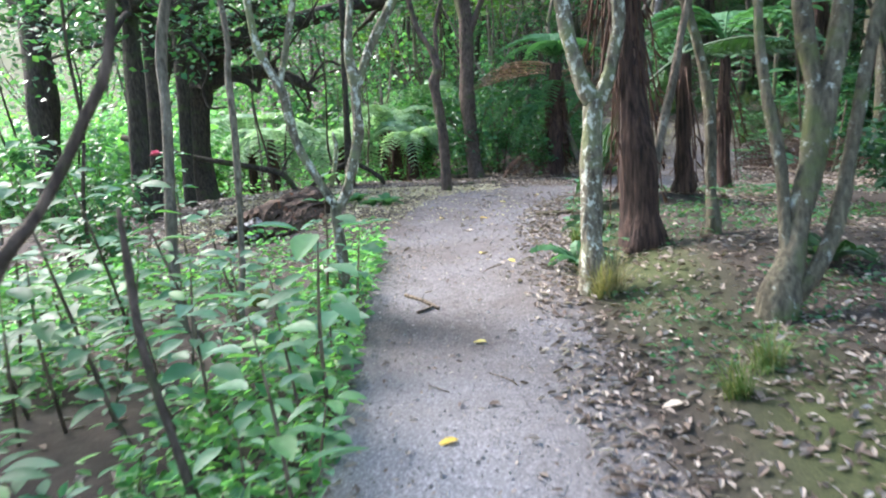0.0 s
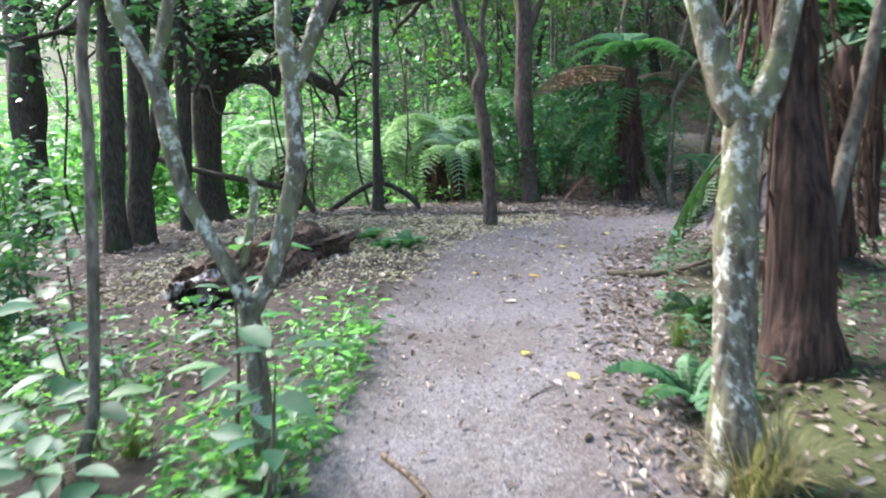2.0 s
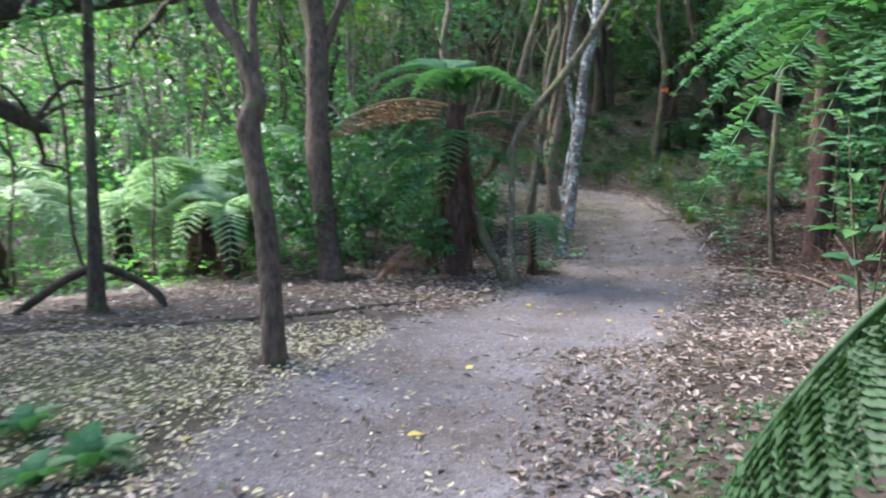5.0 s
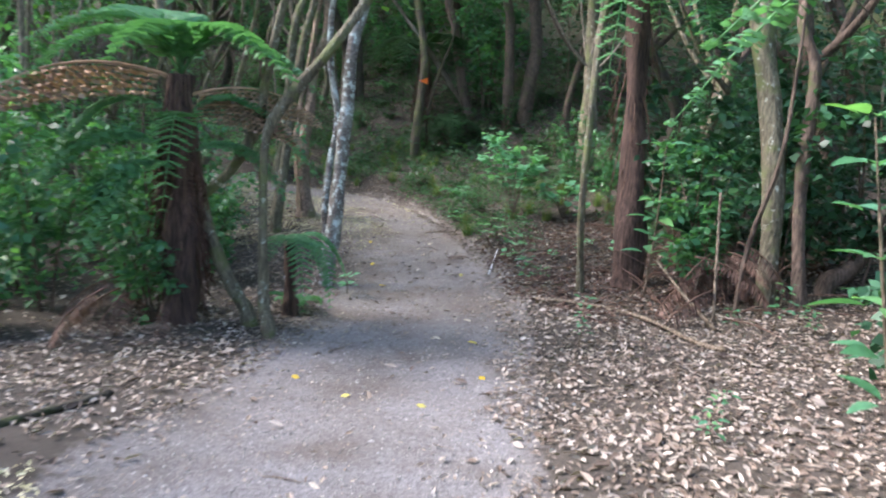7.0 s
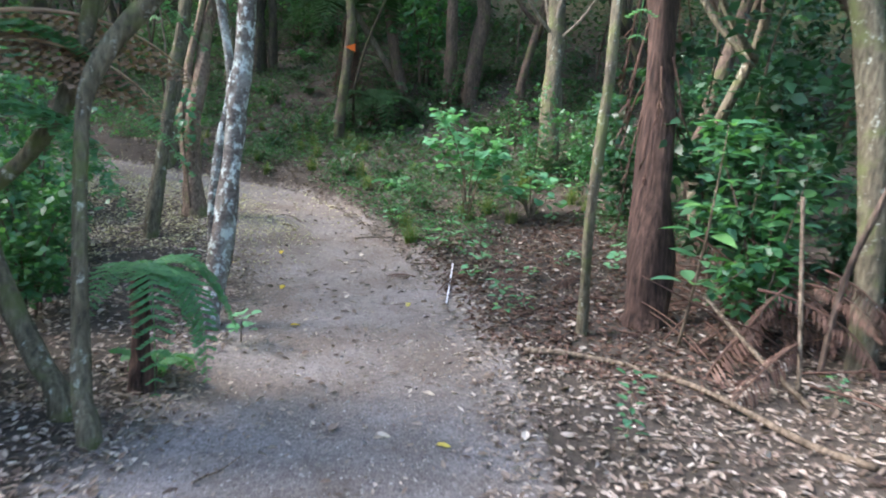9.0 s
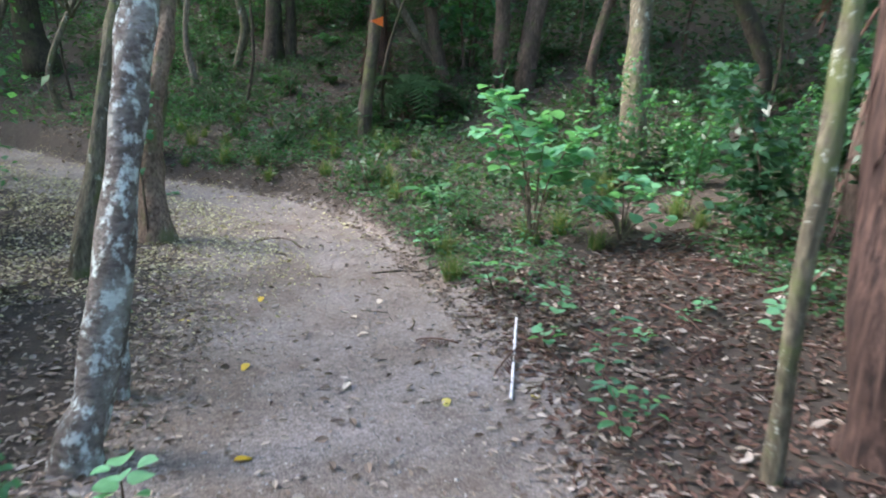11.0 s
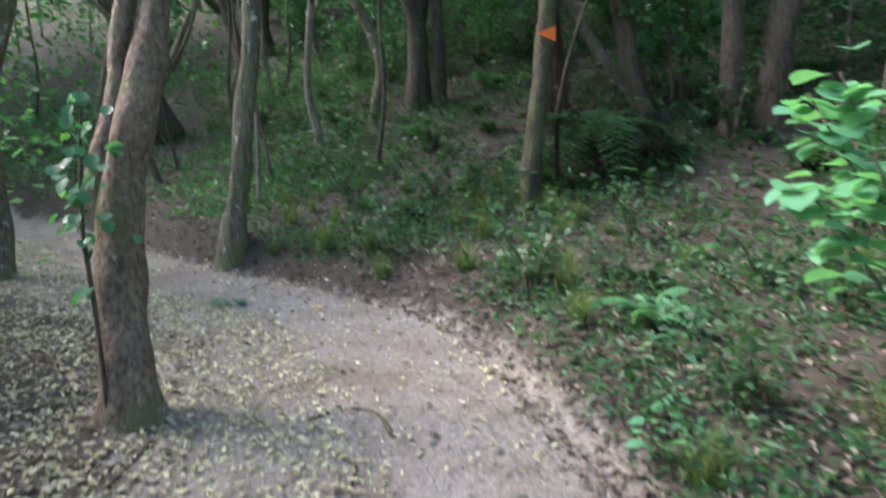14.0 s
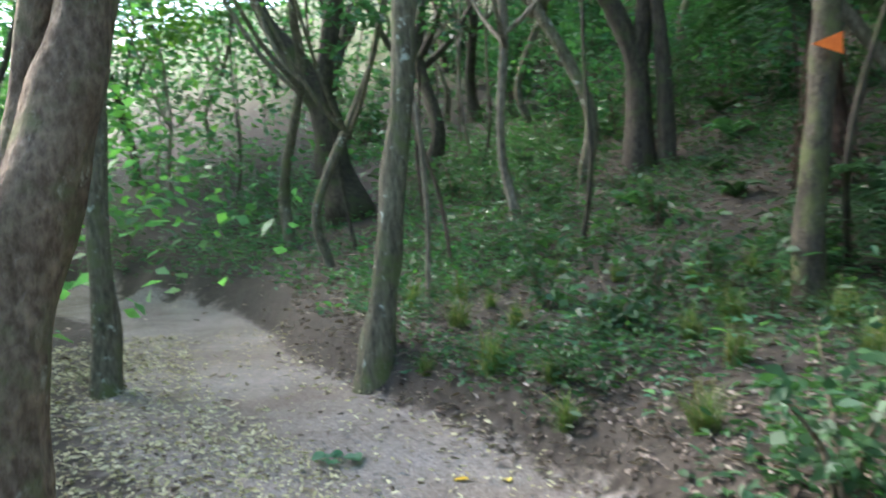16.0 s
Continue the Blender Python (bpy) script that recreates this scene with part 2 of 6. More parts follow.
LEAF_HERB = leafy("leaf_herb", [(0.022, 0.060, 0.026), (0.036, 0.095, 0.042), (0.060, 0.135, 0.055), (0.034, 0.092, 0.056)], 0.5, 0.35)
LEAF_CANOPY = leafy("leaf_canopy", [(0.035, 0.095, 0.02), (0.07, 0.16, 0.035), (0.11, 0.22, 0.045)], 0.42, 0.45)
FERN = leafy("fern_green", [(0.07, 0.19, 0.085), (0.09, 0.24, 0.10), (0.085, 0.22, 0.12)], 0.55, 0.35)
# pale fern green, lightened further by the glade's sunlight put into the colour
FERN_PALE_LIT = leafy("fern_pale_lit", [(0.19, 0.33, 0.20), (0.27, 0.42, 0.27), (0.35, 0.50, 0.36)], 0.5, 0.4)
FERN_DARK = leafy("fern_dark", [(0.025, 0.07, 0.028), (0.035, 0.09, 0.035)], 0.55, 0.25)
GRASS = leafy("grass", [(0.05, 0.11, 0.03), (0.09, 0.16, 0.04), (0.22, 0.20, 0.09)], 0.6, 0.3)
GRASS_DRY = leafy("grass_dry", [(0.10, 0.14, 0.05), (0.30, 0.26, 0.13), (0.38, 0.32, 0.18)], 0.6, 0.3)
LITTER = leafy("litter", [(0.06, 0.042, 0.033), (0.13, 0.095, 0.075), (0.22, 0.17, 0.14), (0.36, 0.31, 0.27), (0.09, 0.06, 0.048), (0.46, 0.41, 0.37)], 0.6, 0.1)
LITTER_DARK = leafy("litter_dark", [(0.04, 0.029, 0.023), (0.09, 0.065, 0.052), (0.15, 0.112, 0.092), (0.24, 0.195, 0.165), (0.06, 0.042, 0.034), (0.30, 0.25, 0.22)], 0.65, 0.1)
LITTER_PALE = leafy("litter_small", [(0.27, 0.25, 0.13), (0.44, 0.41, 0.25), (0.58, 0.55, 0.38), (0.20, 0.15, 0.10)], 0.75, 0.1)
YELLOW = leafy("yellow_leaf", [(0.55, 0.36, 0.03), (0.62, 0.50, 0.12), (0.45, 0.40, 0.12)], 0.5, 0.2, True)
PALE_LEAF = leafy("pale_leaf", [(0.5, 0.42, 0.34), (0.6, 0.55, 0.48)], 0.6, 0.1, True)
STONE = leafy("stone", [(0.11, 0.105, 0.10), (0.20, 0.19, 0.185), (0.34, 0.325, 0.31)], 0.9, 0.0)
TWIG = bark("twig", (0.06, 0.045, 0.03), (0.24, 0.19, 0.14))
ORANGE, _n, _l, _b = material("orange_plastic", 0.5)
_l.new(ramp(_n, _l, noise_node(_n, _l, 25, 3), (0.3, (0.75, 0.13, 0.015)), (0.7, (0.88, 0.19, 0.03))), _b.inputs["Base Color"])
WHITE, _n, _l, _b = material("weathered_white", 0.6)
_l.new(ramp(_n, _l, noise_node(_n, _l, 30, 4), (0.35, (0.35, 0.33, 0.32)), (0.6, (0.72, 0.72, 0.74))), _b.inputs["Base Color"])
PINK, _n, _l, _b = material("pink_petals", 0.6)
_l.new(ramp(_n, _l, noise_node(_n, _l, 40, 3), (0.3, (0.6, 0.05, 0.1)), (0.7, (0.8, 0.15, 0.2))), _b.inputs["Base Color"])

# ---- mesh tools ----
rng = np.random.default_rng(7)


class Shape:
    """Gathers vertices and faces of one mesh."""

    def __init__(self):
        self.v, self.f, self.n = [], [], 0

    def add(self, verts, faces):
        verts = np.asarray(verts, float)
        self.v.append(verts)
        self.f.extend(tuple(int(i) + self.n for i in f) for f in faces)
        self.n += len(verts)

    def bulk(self, verts, quads):
        self.v.append(verts)
        self.f.extend((quads + self.n).tolist())
        self.n += len(verts)

    def mesh(self, name, mat, smooth=True):
        me = bpy.data.meshes.new(name)
        me.from_pydata(np.concatenate(self.v).tolist() if self.v else [], [], self.f)
        if smooth:
            me.polygons.foreach_set("use_smooth", [True] * len(me.polygons))
        me.materials.append(mat)
        return me


def part(name, shape, mat, parent, label="", smooth=True):
    me = shape if isinstance(shape, bpy.types.Mesh) else shape.mesh(name, mat, smooth)
    ob = new(name, me)
    ob.parent = parent
    return tagged(ob, label)


def root(name, place, label, category, group="", kind=""):
    ob = new(name)
    ob.empty_display_size = 0.1
    ob.location = place
    return tagged(ob, label, category, group, kind)


def curve_points(pts, per=6):
    p = np.asarray(pts, float)
    if len(p) < 3:
        u = np.linspace(0, 1, per + 1)[:, None]
        return p[0] * (1 - u) + p[-1] * u
    f = np.linspace(0, len(p) - 1, (len(p) - 1) * per + 1)
    i = np.clip(f.astype(int), 0, len(p) - 2)
    u = (f - i)[:, None]
    a, b, c, d = (p[np.clip(i + o, 0, len(p) - 1)] for o in (-1, 0, 1, 2))
    return 0.5 * (2 * b + (c - a) * u + (2 * a - 5 * b + 4 * c - d) * u ** 2 + (3 * b - a - 3 * c + d) * u ** 3)


def tube(s, pts, sides=8, per=5, lumps=0.08):
    """A lumpy tapering tube along points (x, y, z, radius)."""
    p = curve_points(pts, per)
    q, r = p[:, :3], np.maximum(p[:, 3], 0.001)
    t = np.gradient(q, axis=0)
    t /= np.linalg.norm(t, axis=1)[:, None] + 1e-9
    u = np.cross(t[0], (0.3, 1, 0.1))
    u /= np.linalg.norm(u)
    verts = []
    ph = rng.random(3) * 6.3
    for i in range(len(q)):
        u = u - t[i] * (u @ t[i])
        u /= np.linalg.norm(u)
        w = np.cross(t[i], u)
        a = np.arange(sides) / sides * 2 * math.pi
        k = 1 + lumps * (np.sin(2 * a + ph[0] + i * 0.5) + 0.7 * np.sin(3 * a + ph[1] - i * 0.8) + 0.6 * np.sin(i * 1.3 + ph[2]))
        verts.append(q[i] + (np.cos(a) * k * r[i])[:, None] * u + (np.sin(a) * k * r[i])[:, None] * w)
    faces = [(i * sides + j, i * sides + (j + 1) % sides, (i + 1) * sides + (j + 1) % sides, (i + 1) * sides + j) for i in range(len(q) - 1) for j in range(sides)]
    faces += [tuple(reversed(range(sides))), tuple((len(q) - 1) * sides + j for j in range(sides))]
    s.add(np.concatenate(verts), faces)


def unit(a):
    return a / (np.linalg.norm(a, axis=-1, keepdims=True) + 1e-9)


def leaves(s, at, along, length, width, up=None, fold=0.25, droop=0.15):
    """Many folded leaves: stalk ends, directions, lengths, widths."""
    n = len(at)
    along = unit(np.asarray(along, float))
    length, width = np.broadcast_to(length, n)[:, None], np.broadcast_to(width, n)[:, None]
    if up is None:
        up = np.tile((0.0, 0, 1), (n, 1)) + rng.normal(0, 0.45, (n, 3))
    side = unit(np.cross(along, up))
    nor = np.cross(side, along)
    half = width / 2
    v = np.empty((n, 6, 3))
    v[:, 0] = at
    v[:, 1] = at + along * length * 0.30 + side * half * 0.92 + nor * half * fold
    v[:, 2] = at + along * length * 0.66 + side * half * 0.78 + nor * (half * fold - length * droop * 0.4)
    v[:, 3] = at + along * length - nor * length * droop
    v[:, 4] = at + along * length * 0.66 - side * half * 0.78 + nor * (half * fold - length * droop * 0.4)
    v[:, 5] = at + along * length * 0.30 - side * half * 0.92 + nor * half * fold
    base = np.arange(n)[:, None] * 6
    q = np.concatenate([base + np.array([[0, 1, 2, 3]]), base + np.array([[3, 4, 5, 0]])])
    s.bulk(v.reshape(-1, 3), q)


def light_leaves(s, at, along, length, width, up=None):
    """Many small leaves of one bent four-cornered face each."""
    n = len(at)
    along = unit(along)
    length, width = np.broadcast_to(length, n)[:, None], np.broadcast_to(width, n)[:, None]
    side = unit(np.cross(along, np.tile((0.0, 0, 1), (n, 1)) + rng.normal(0, 0.5, (n, 3)) if up is None else up))
    v = np.empty((n, 4, 3))
    v[:, 0] = at
    v[:, 1] = at + along * length * 0.45 + side * width * 0.6
    v[:, 2] = at + along * length - np.cross(side, along) * length * 0.2
    v[:, 3] = at + along * length * 0.45 - side * width * 0.6
    s.bulk(v.reshape(-1, 3), np.arange(n * 4).reshape(-1, 4))


def blades(s, n, tall, spread_r, wide=0.006):
    """Arching grass blades from one root."""
    a = rng.random(n) * 6.283
    out, ln = rng.uniform(0.15, 1.0, n), tall * rng.uniform(0.5, 1.15, n)
    d = np.stack([np.cos(a), np.sin(a), 0 * a], 1)
    side = np.stack([-np.sin(a), np.cos(a), 0 * a], 1) * wide / 2
    base = np.stack([rng.normal(0, spread_r, n), rng.normal(0, spread_r, n), 0 * a - 0.01], 1)
    v = np.empty((n, 8, 3))
    for i, k in enumerate((0.0, 0.4, 0.75, 1.0)):
        p = base + d * (out * ln * k ** 1.6)[:, None] + np.array((0, 0, 1.0)) * (ln * (k - 0.55 * out * k ** 2.4))[:, None]
        w = (1, 0.9, 0.6, 0.08)[i]
        v[:, i * 2], v[:, i * 2 + 1] = p + side * w, p - side * w
    q = np.arange(n)[:, None, None] * 8 + np.array([(0, 1, 3, 2), (2, 3, 5, 4), (4, 5, 7, 6)])
    s.bulk(v.reshape(-1, 3), q.reshape(-1, 4))


def scatter_dirs(n, rise=0.0):
    a = rng.random(n) * 2 * math.pi
    return np.stack([np.cos(a), np.sin(a), rng.normal(rise, 0.4, n)], 1)


def clump(s, n, middle, spread, length, width, rise=-0.1, knots=None, light=False):
    """Leaves gathered round some knots inside an uneven blob."""
    middle, spread = np.array(middle, float), np.array(spread, float)
    k = knots or max(4, n // 28)
    centre = middle + unit(rng.normal(size=(k, 3))) * spread * (rng.random((k, 1)) ** 0.45)
    at = centre[rng.integers(0, k, n)] + rng.normal(0, 1, (n, 3)) * spread * 0.17
    make = light_leaves if light else leaves
    make(s, at, scatter_dirs(n, rise), length * rng.uniform(0.6, 1.25, n), width * rng.uniform(0.6, 1.25, n))
    return centre


# ---- ground ----
def graded(lo, hi, a, b, step):
    """Even steps from a to b, then ever longer ones out to lo and hi."""
    out, d = list(np.arange(a, b + step / 2, step)), step
    x = b
    while x < hi:
        d *= 1.22
        x += d
        out.append(x)
    x, d = a, step
    while x > lo:
        d *= 1.22
        x -= d
        out.insert(0, x)
    return np.array(out)


def wavy(x, y, f, seed):
    r = np.random.default_rng(seed)
    z = 0
    for i in range(5):
        a, ph = r.random() * 6.3, r.random() * 6.3
        z = z + np.sin((x * math.cos(a) + y * math.sin(a)) * f * (0.7 + 0.35 * i) + ph) / (1 + 0.5 * i)
    return z / 2.2


def half_width(y):
    return np.interp(y, (4, 8, 10, 17, 20, 22, 24, 30), (0.58, 0.85, 1.0, 1.05, 0.90, 0.83, 0.74, 0.62))


GX, GY = graded(-400, 400, -3.0, 11.5, 0.11), graded(-400, 400, -1.0, 28.0, 0.11)
gx, gy = (a.ravel() for a in np.meshgrid(GX, GY))
g_side = beside_path(gx, gy)
g_width = half_width(gy)
g_soft = np.where(g_side < 0, np.interp(gy, (12, 16, 24, 27), (0.36, 1.0, 0.9, 0.45)), 0.36)
g_path = np.clip((g_width + 0.75 * g_soft - np.abs(g_side)) / g_soft, 0, 1)
gz = land(gx, gy) + (1 - g_path) * (0.035 * wavy(gx, gy, 2.3, 1) + 0.02 * wavy(gx, gy, 7.0, 2)) + 0.006 * wavy(gx, gy, 9.0, 3) - 0.012 * g_path * np.cos(np.clip(g_side / g_width, -1, 1) * 1.5)
gz += 0.11 * (1 + 0.35 * wavy(gx, gy, 5.0, 4)) * np.exp(-((gx - 2.15) / 0.75) ** 2 - ((gy - 7.6) / 0.8) ** 2) * np.clip((g_side - 0.8) / 0.4, 0, 1)
GZ = gz.reshape(len(GY), len(GX))


def height(x, y):
    """Height of the ground sheet under points."""
    x, y = np.atleast_1d(np.asarray(x, float)), np.atleast_1d(np.asarray(y, float))
    i, j = np.clip(np.searchsorted(GX, x) - 1, 0, len(GX) - 2), np.clip(np.searchsorted(GY, y) - 1, 0, len(GY) - 2)
    u, v = (x - GX[i]) / (GX[i + 1] - GX[i]), (y - GY[j]) / (GY[j + 1] - GY[j])
    return GZ[j, i] * (1 - u) * (1 - v) + GZ[j, i + 1] * u * (1 - v) + GZ[j + 1, i] * (1 - u) * v + GZ[j + 1, i + 1] * u * v


def h1(x, y):
    return float(height(x, y)[0])


def make_ground():
    w = len(GX)
    a = (np.arange(len(GY) - 1)[:, None] * w + np.arange(w - 1)).ravel()
    me = bpy.data.meshes.new("ground")
    me.from_pydata(np.stack([gx, gy, gz], 1).tolist(), [], np.stack([a, a + 1, a + w + 1, a + w], 1).tolist())
    me.polygons.foreach_set("use_smooth", [True] * len(me.polygons))
    trodden = me.attributes.new("trodden", "FLOAT", "POINT")
    trodden.data.foreach_set("value", np.maximum(g_path, np.clip(1.25 - np.hypot((gx + 1.9) / 1.3, (gy - 16.5) / 1.7), 0, 1)).astype(np.float32))
    loamy = me.attributes.new("loamy", "FLOAT", "POINT")
    loamy.data.foreach_set("value", np.clip((gy - 12) / 7, 0, 1).astype(np.float32))
    stony = me.attributes.new("stony", "FLOAT", "POINT")
    stony.data.foreach_set("value", np.clip((4.6 - gy) / 2.6, 0, 0.75).astype(np.float32) * np.clip(0.75 - 0.55 * g_side / g_width + 0.3 * wavy(gx, gy, 2.7, 6), 0, 1).astype(np.float32))
    mossy = me.attributes.new("mossy", "FLOAT", "POINT")
    right_verge = np.clip(1.3 - np.abs(g_side - 1.2) / 0.4, 0, 1) * np.clip((9.5 - gy) / 3, 0, 1)
    lawn = np.clip(1 - np.hypot((gx + 1.0) / 1.6, (gy - 10.3) / 1.6), 0, 1) * 1.4
    mossy.data.foreach_set("value", np.clip(np.clip((np.abs(g_side) - 9) / 5, 0, 0.9) + (right_verge + lawn) * (0.6 + 0.6 * wavy(gx, gy, 3.1, 5)), 0, 0.95).astype(np.float32))
    me.materials.append(EARTH)
    tagged(new("ground", me), "brown forest floor with a grey trodden gravel path", "ground", kind="structure")


make_ground()


# ---- trees ----
def grow(line, top, lean=0.35):
    """Carries a stem on upwards to the height top, thinning out."""
    line = [tuple(p) for p in line]
    a, b = np.array(line[-2]), np.array(line[-1])
    d = unit((b - a)[:3])
    p, r, r0 = b[:3].copy(), b[3], b[3]
    z0 = p[2]
    while p[2] < top:
        d = unit(d * 0.8 + np.array((rng.normal(0, 0.16), rng.normal(0, 0.16), lean)))
        p = p + d * 0.7
        r = r0 * max(0.3, 1 - 0.75 * (p[2] - z0) / max(0.1, top - z0))
        line.append((*p, r))
    return line


def tree(name, label, line, bark_mat, limbs=(), top=7.0, crown=(1.6, 700, 0.16), leaf_mat=None, low=0, group="", flare=1.5, dense=1.3, twigs=3):
    """A tree: a stem with a flared foot, limbs, twigs and a leafy crown. top, low: heights above its foot where the crown ends and where lowest twigs start."""
    x, y = line[0][:2]
    z = h1(x, y)
    thing = root(name, (x, y, z), label, "tree", group)
    off = np.array((x, y, z, 0))
    body = [np.array(p) - off for p in line]
    body[0][2] = 0.10
    body[0][3] *= 1.12
    first = [(body[0][0], body[0][1], -0.75, body[0][3] * flare), (body[0][0], body[0][1], -0.3, body[0][3] * (1 + (flare - 1) * 0.8))]
    limb_lines = [[np.array(p) - off for p in lb] for lb in limbs]
    body = grow(body, top) if not limbs or line[-1][2] - z > 1.35 else body
    s = Shape()
    tube(s, first + [tuple(p) for p in body], 10, 5)
    part("trunk", s, bark_mat, thing)
    ends = [body[-1][:3]] if len(body) > len(line) or not limbs else []
    stems = [body]
    for lb in limb_lines:
        long = grow(lb, top * rng.uniform(0.8, 1.0)) if lb[-1][2] > 1.25 and lb[-1][2] > lb[0][2] and lb[-1][3] > 0.018 else [tuple(p) for p in lb] + [(*(lb[-1][:3] + (lb[-1][:3] - lb[-2][:3]) * 0.3), 0.004)]
        s = Shape()
        tube(s, long, 8, 5)
        part("limb", s, bark_mat, thing)
        stems.append(long)
        ends.append(np.array(long[-1][:3]))
    # twigs in the upper part
    lf = Shape()
    for st in stems:
        st = np.array(st)
        for _ in range(twigs):
            i = rng.integers(len(st) // 2, len(st))
            p = st[i, :3]
            if p[2] < low + 1.9:
                continue
            d = scatter_dirs(1, 0.5)[0]
            ln = rng.uniform(0.6, 1.5)
            q = p + d * ln * 0.5 + (0, 0, 0.1)
            e = p + d * ln + rng.normal(0, 0.12, 3)
            r = min(0.35 * st[i, 3], 0.03)
            tw = Shape()
            tube(tw, [(*p, r), (*q, r * 0.7), (*e, r * 0.25)], 5, 3)
            part("twig", tw, bark_mat, thing)
            ends.append(e)
    size, count, leaf = crown
    ends = [q for q in ends if q[2] > 2.3]
    if count and ends:
        for e in ends:
            clump(lf, max(12, int(dense * count) // len(ends)), e, (size * 0.7, size * 0.7, size * 0.5), leaf, leaf * 0.55, light=True)
        part("crown", lf, leaf_mat or LEAF_CANOPY, thing)
    return thing


TR = {}
TR['fork'] = ([(0.96, 4.91, -0.06, 0.094), (0.96, 4.97, 0.19, 0.075), (0.99, 5.06, 0.55, 0.068), (1.02, 5.15, 0.89, 0.066), (1.05, 5.18, 1.03, 0.07)],
    [[(1.03, 5.17, 1.01, 0.059), (0.97, 5.21, 1.17, 0.052), (0.92, 5.26, 1.38, 0.052), (0.89, 5.32, 1.61, 0.049)], [(1.06, 5.17, 1.01, 0.047), (1.13, 5.2, 1.12, 0.045), (1.2, 5.26, 1.34, 0.042), (1.25, 5.33, 1.59, 0.04)]])
TR['lean'] = ([(1.52, 5.75, -0.13, 0.035), (1.59, 5.85, 0.26, 0.035), (1.7, 5.96, 0.68, 0.032), (1.83, 6.07, 1.1, 0.032), (1.95, 6.18, 1.52, 0.029)],
    [])
TR['speck_r1'] = ([(2.05, 5.84, -0.16, 0.051), (2.07, 5.95, 0.3, 0.042), (2.1, 6.09, 0.88, 0.042), (2.05, 6.19, 1.29, 0.039), (1.99, 6.26, 1.58, 0.036)],
    [])
TR['r2'] = ([(1.71, 3.88, -0.06, 0.088), (1.81, 3.97, 0.28, 0.067), (1.91, 4.05, 0.61, 0.067), (2.04, 4.15, 1.03, 0.061), (2.16, 4.26, 1.45, 0.056)],
    [[(1.77, 3.94, 0.17, 0.035), (1.78, 4.07, 0.68, 0.032), (1.73, 4.17, 1.11, 0.029), (1.73, 4.28, 1.54, 0.026)], [(1.92, 4.06, 0.67, 0.05), (1.98, 4.16, 1.06, 0.05), (1.96, 4.23, 1.35, 0.05), (1.95, 4.3, 1.61, 0.044)], [(1.79, 3.9, 0.02, 0.044), (2.0, 3.97, 0.29, 0.044), (2.16, 4.09, 0.79, 0.038), (2.31, 4.23, 1.32, 0.035)]])
TR['stemB'] = ([(-1.71, 4.87, -0.16, 0.039), (-1.73, 4.96, 0.22, 0.036), (-1.72, 5.05, 0.57, 0.036), (-1.7, 5.2, 1.16, 0.035), (-1.69, 5.31, 1.63, 0.034)],
    [])
TR['stemA'] = ([(-1.37, 5.04, -0.25, 0.025), (-1.34, 5.14, 0.13, 0.024), (-1.32, 5.32, 0.87, 0.023), (-1.33, 5.44, 1.37, 0.023), (-1.32, 5.5, 1.62, 0.022)],
    [])
TR['twin'] = ([(-0.65, 4.96, 0.2, 0.031), (-0.66, 5.0, 0.4, 0.025), (-0.66, 5.02, 0.5, 0.028)],
    [[(-0.66, 5.02, 0.48, 0.022), (-0.74, 5.04, 0.65, 0.02), (-0.87, 5.09, 0.9, 0.023), (-0.92, 5.14, 1.17, 0.023), (-0.96, 5.16, 1.29, 0.022), (-1.03, 5.19, 1.43, 0.02), (-1.08, 5.22, 1.59, 0.019)], [(-0.95, 5.16, 1.27, 0.016), (-0.92, 5.18, 1.38, 0.016), (-0.88, 5.22, 1.54, 0.016)], [(-0.65, 5.02, 0.48, 0.023), (-0.59, 5.04, 0.58, 0.023), (-0.54, 5.08, 0.72, 0.028), (-0.48, 5.13, 0.95, 0.025), (-0.48, 5.18, 1.15, 0.025), (-0.48, 5.21, 1.29, 0.027), (-0.5, 5.25, 1.49, 0.02)], [(-0.47, 5.19, 1.21, 0.019), (-0.41, 5.23, 1.36, 0.023), (-0.34, 5.27, 1.51, 0.023)], [(-0.68, 5.04, 0.62, 0.011), (-0.63, 5.1, 0.84, 0.011), (-0.64, 5.12, 0.94, 0.009)]])
TR['sap'] = ([(0.12, 10.98, -0.49, 0.075), (0.13, 11.11, 0.19, 0.068), (0.09, 11.23, 0.72, 0.071), (0.06, 11.29, 1.0, 0.078), (0.12, 11.31, 1.17, 0.064), (0.04, 11.39, 1.47, 0.046), (-0.13, 11.48, 1.78, 0.039)],
    [[(0.12, 11.31, 1.14, 0.036), (0.13, 11.36, 1.42, 0.032), (0.15, 11.43, 1.77, 0.032)]])
TR['mid_back'] = ([(0.8, 16.07, -1.15, 0.159), (0.75, 16.25, -0.33, 0.137), (0.75, 16.46, 0.73, 0.159), (0.82, 16.69, 1.94, 0.144)],
    [[(0.84, 16.65, 1.72, 0.072), (0.7, 16.78, 2.22, 0.065), (0.69, 16.86, 2.65, 0.058)], [(0.84, 16.63, 1.65, 0.072), (1.08, 16.68, 2.14, 0.065), (1.25, 16.72, 2.49, 0.058)]])
TR['thin_lichen'] = ([(3.03, 15.43, -1.38, 0.058), (3.03, 15.55, -0.92, 0.047), (3.12, 15.77, 0.15, 0.039), (3.2, 15.82, 0.57, 0.047), (3.47, 15.71, 0.97, 0.051), (3.75, 15.59, 1.33, 0.047)],
    [])
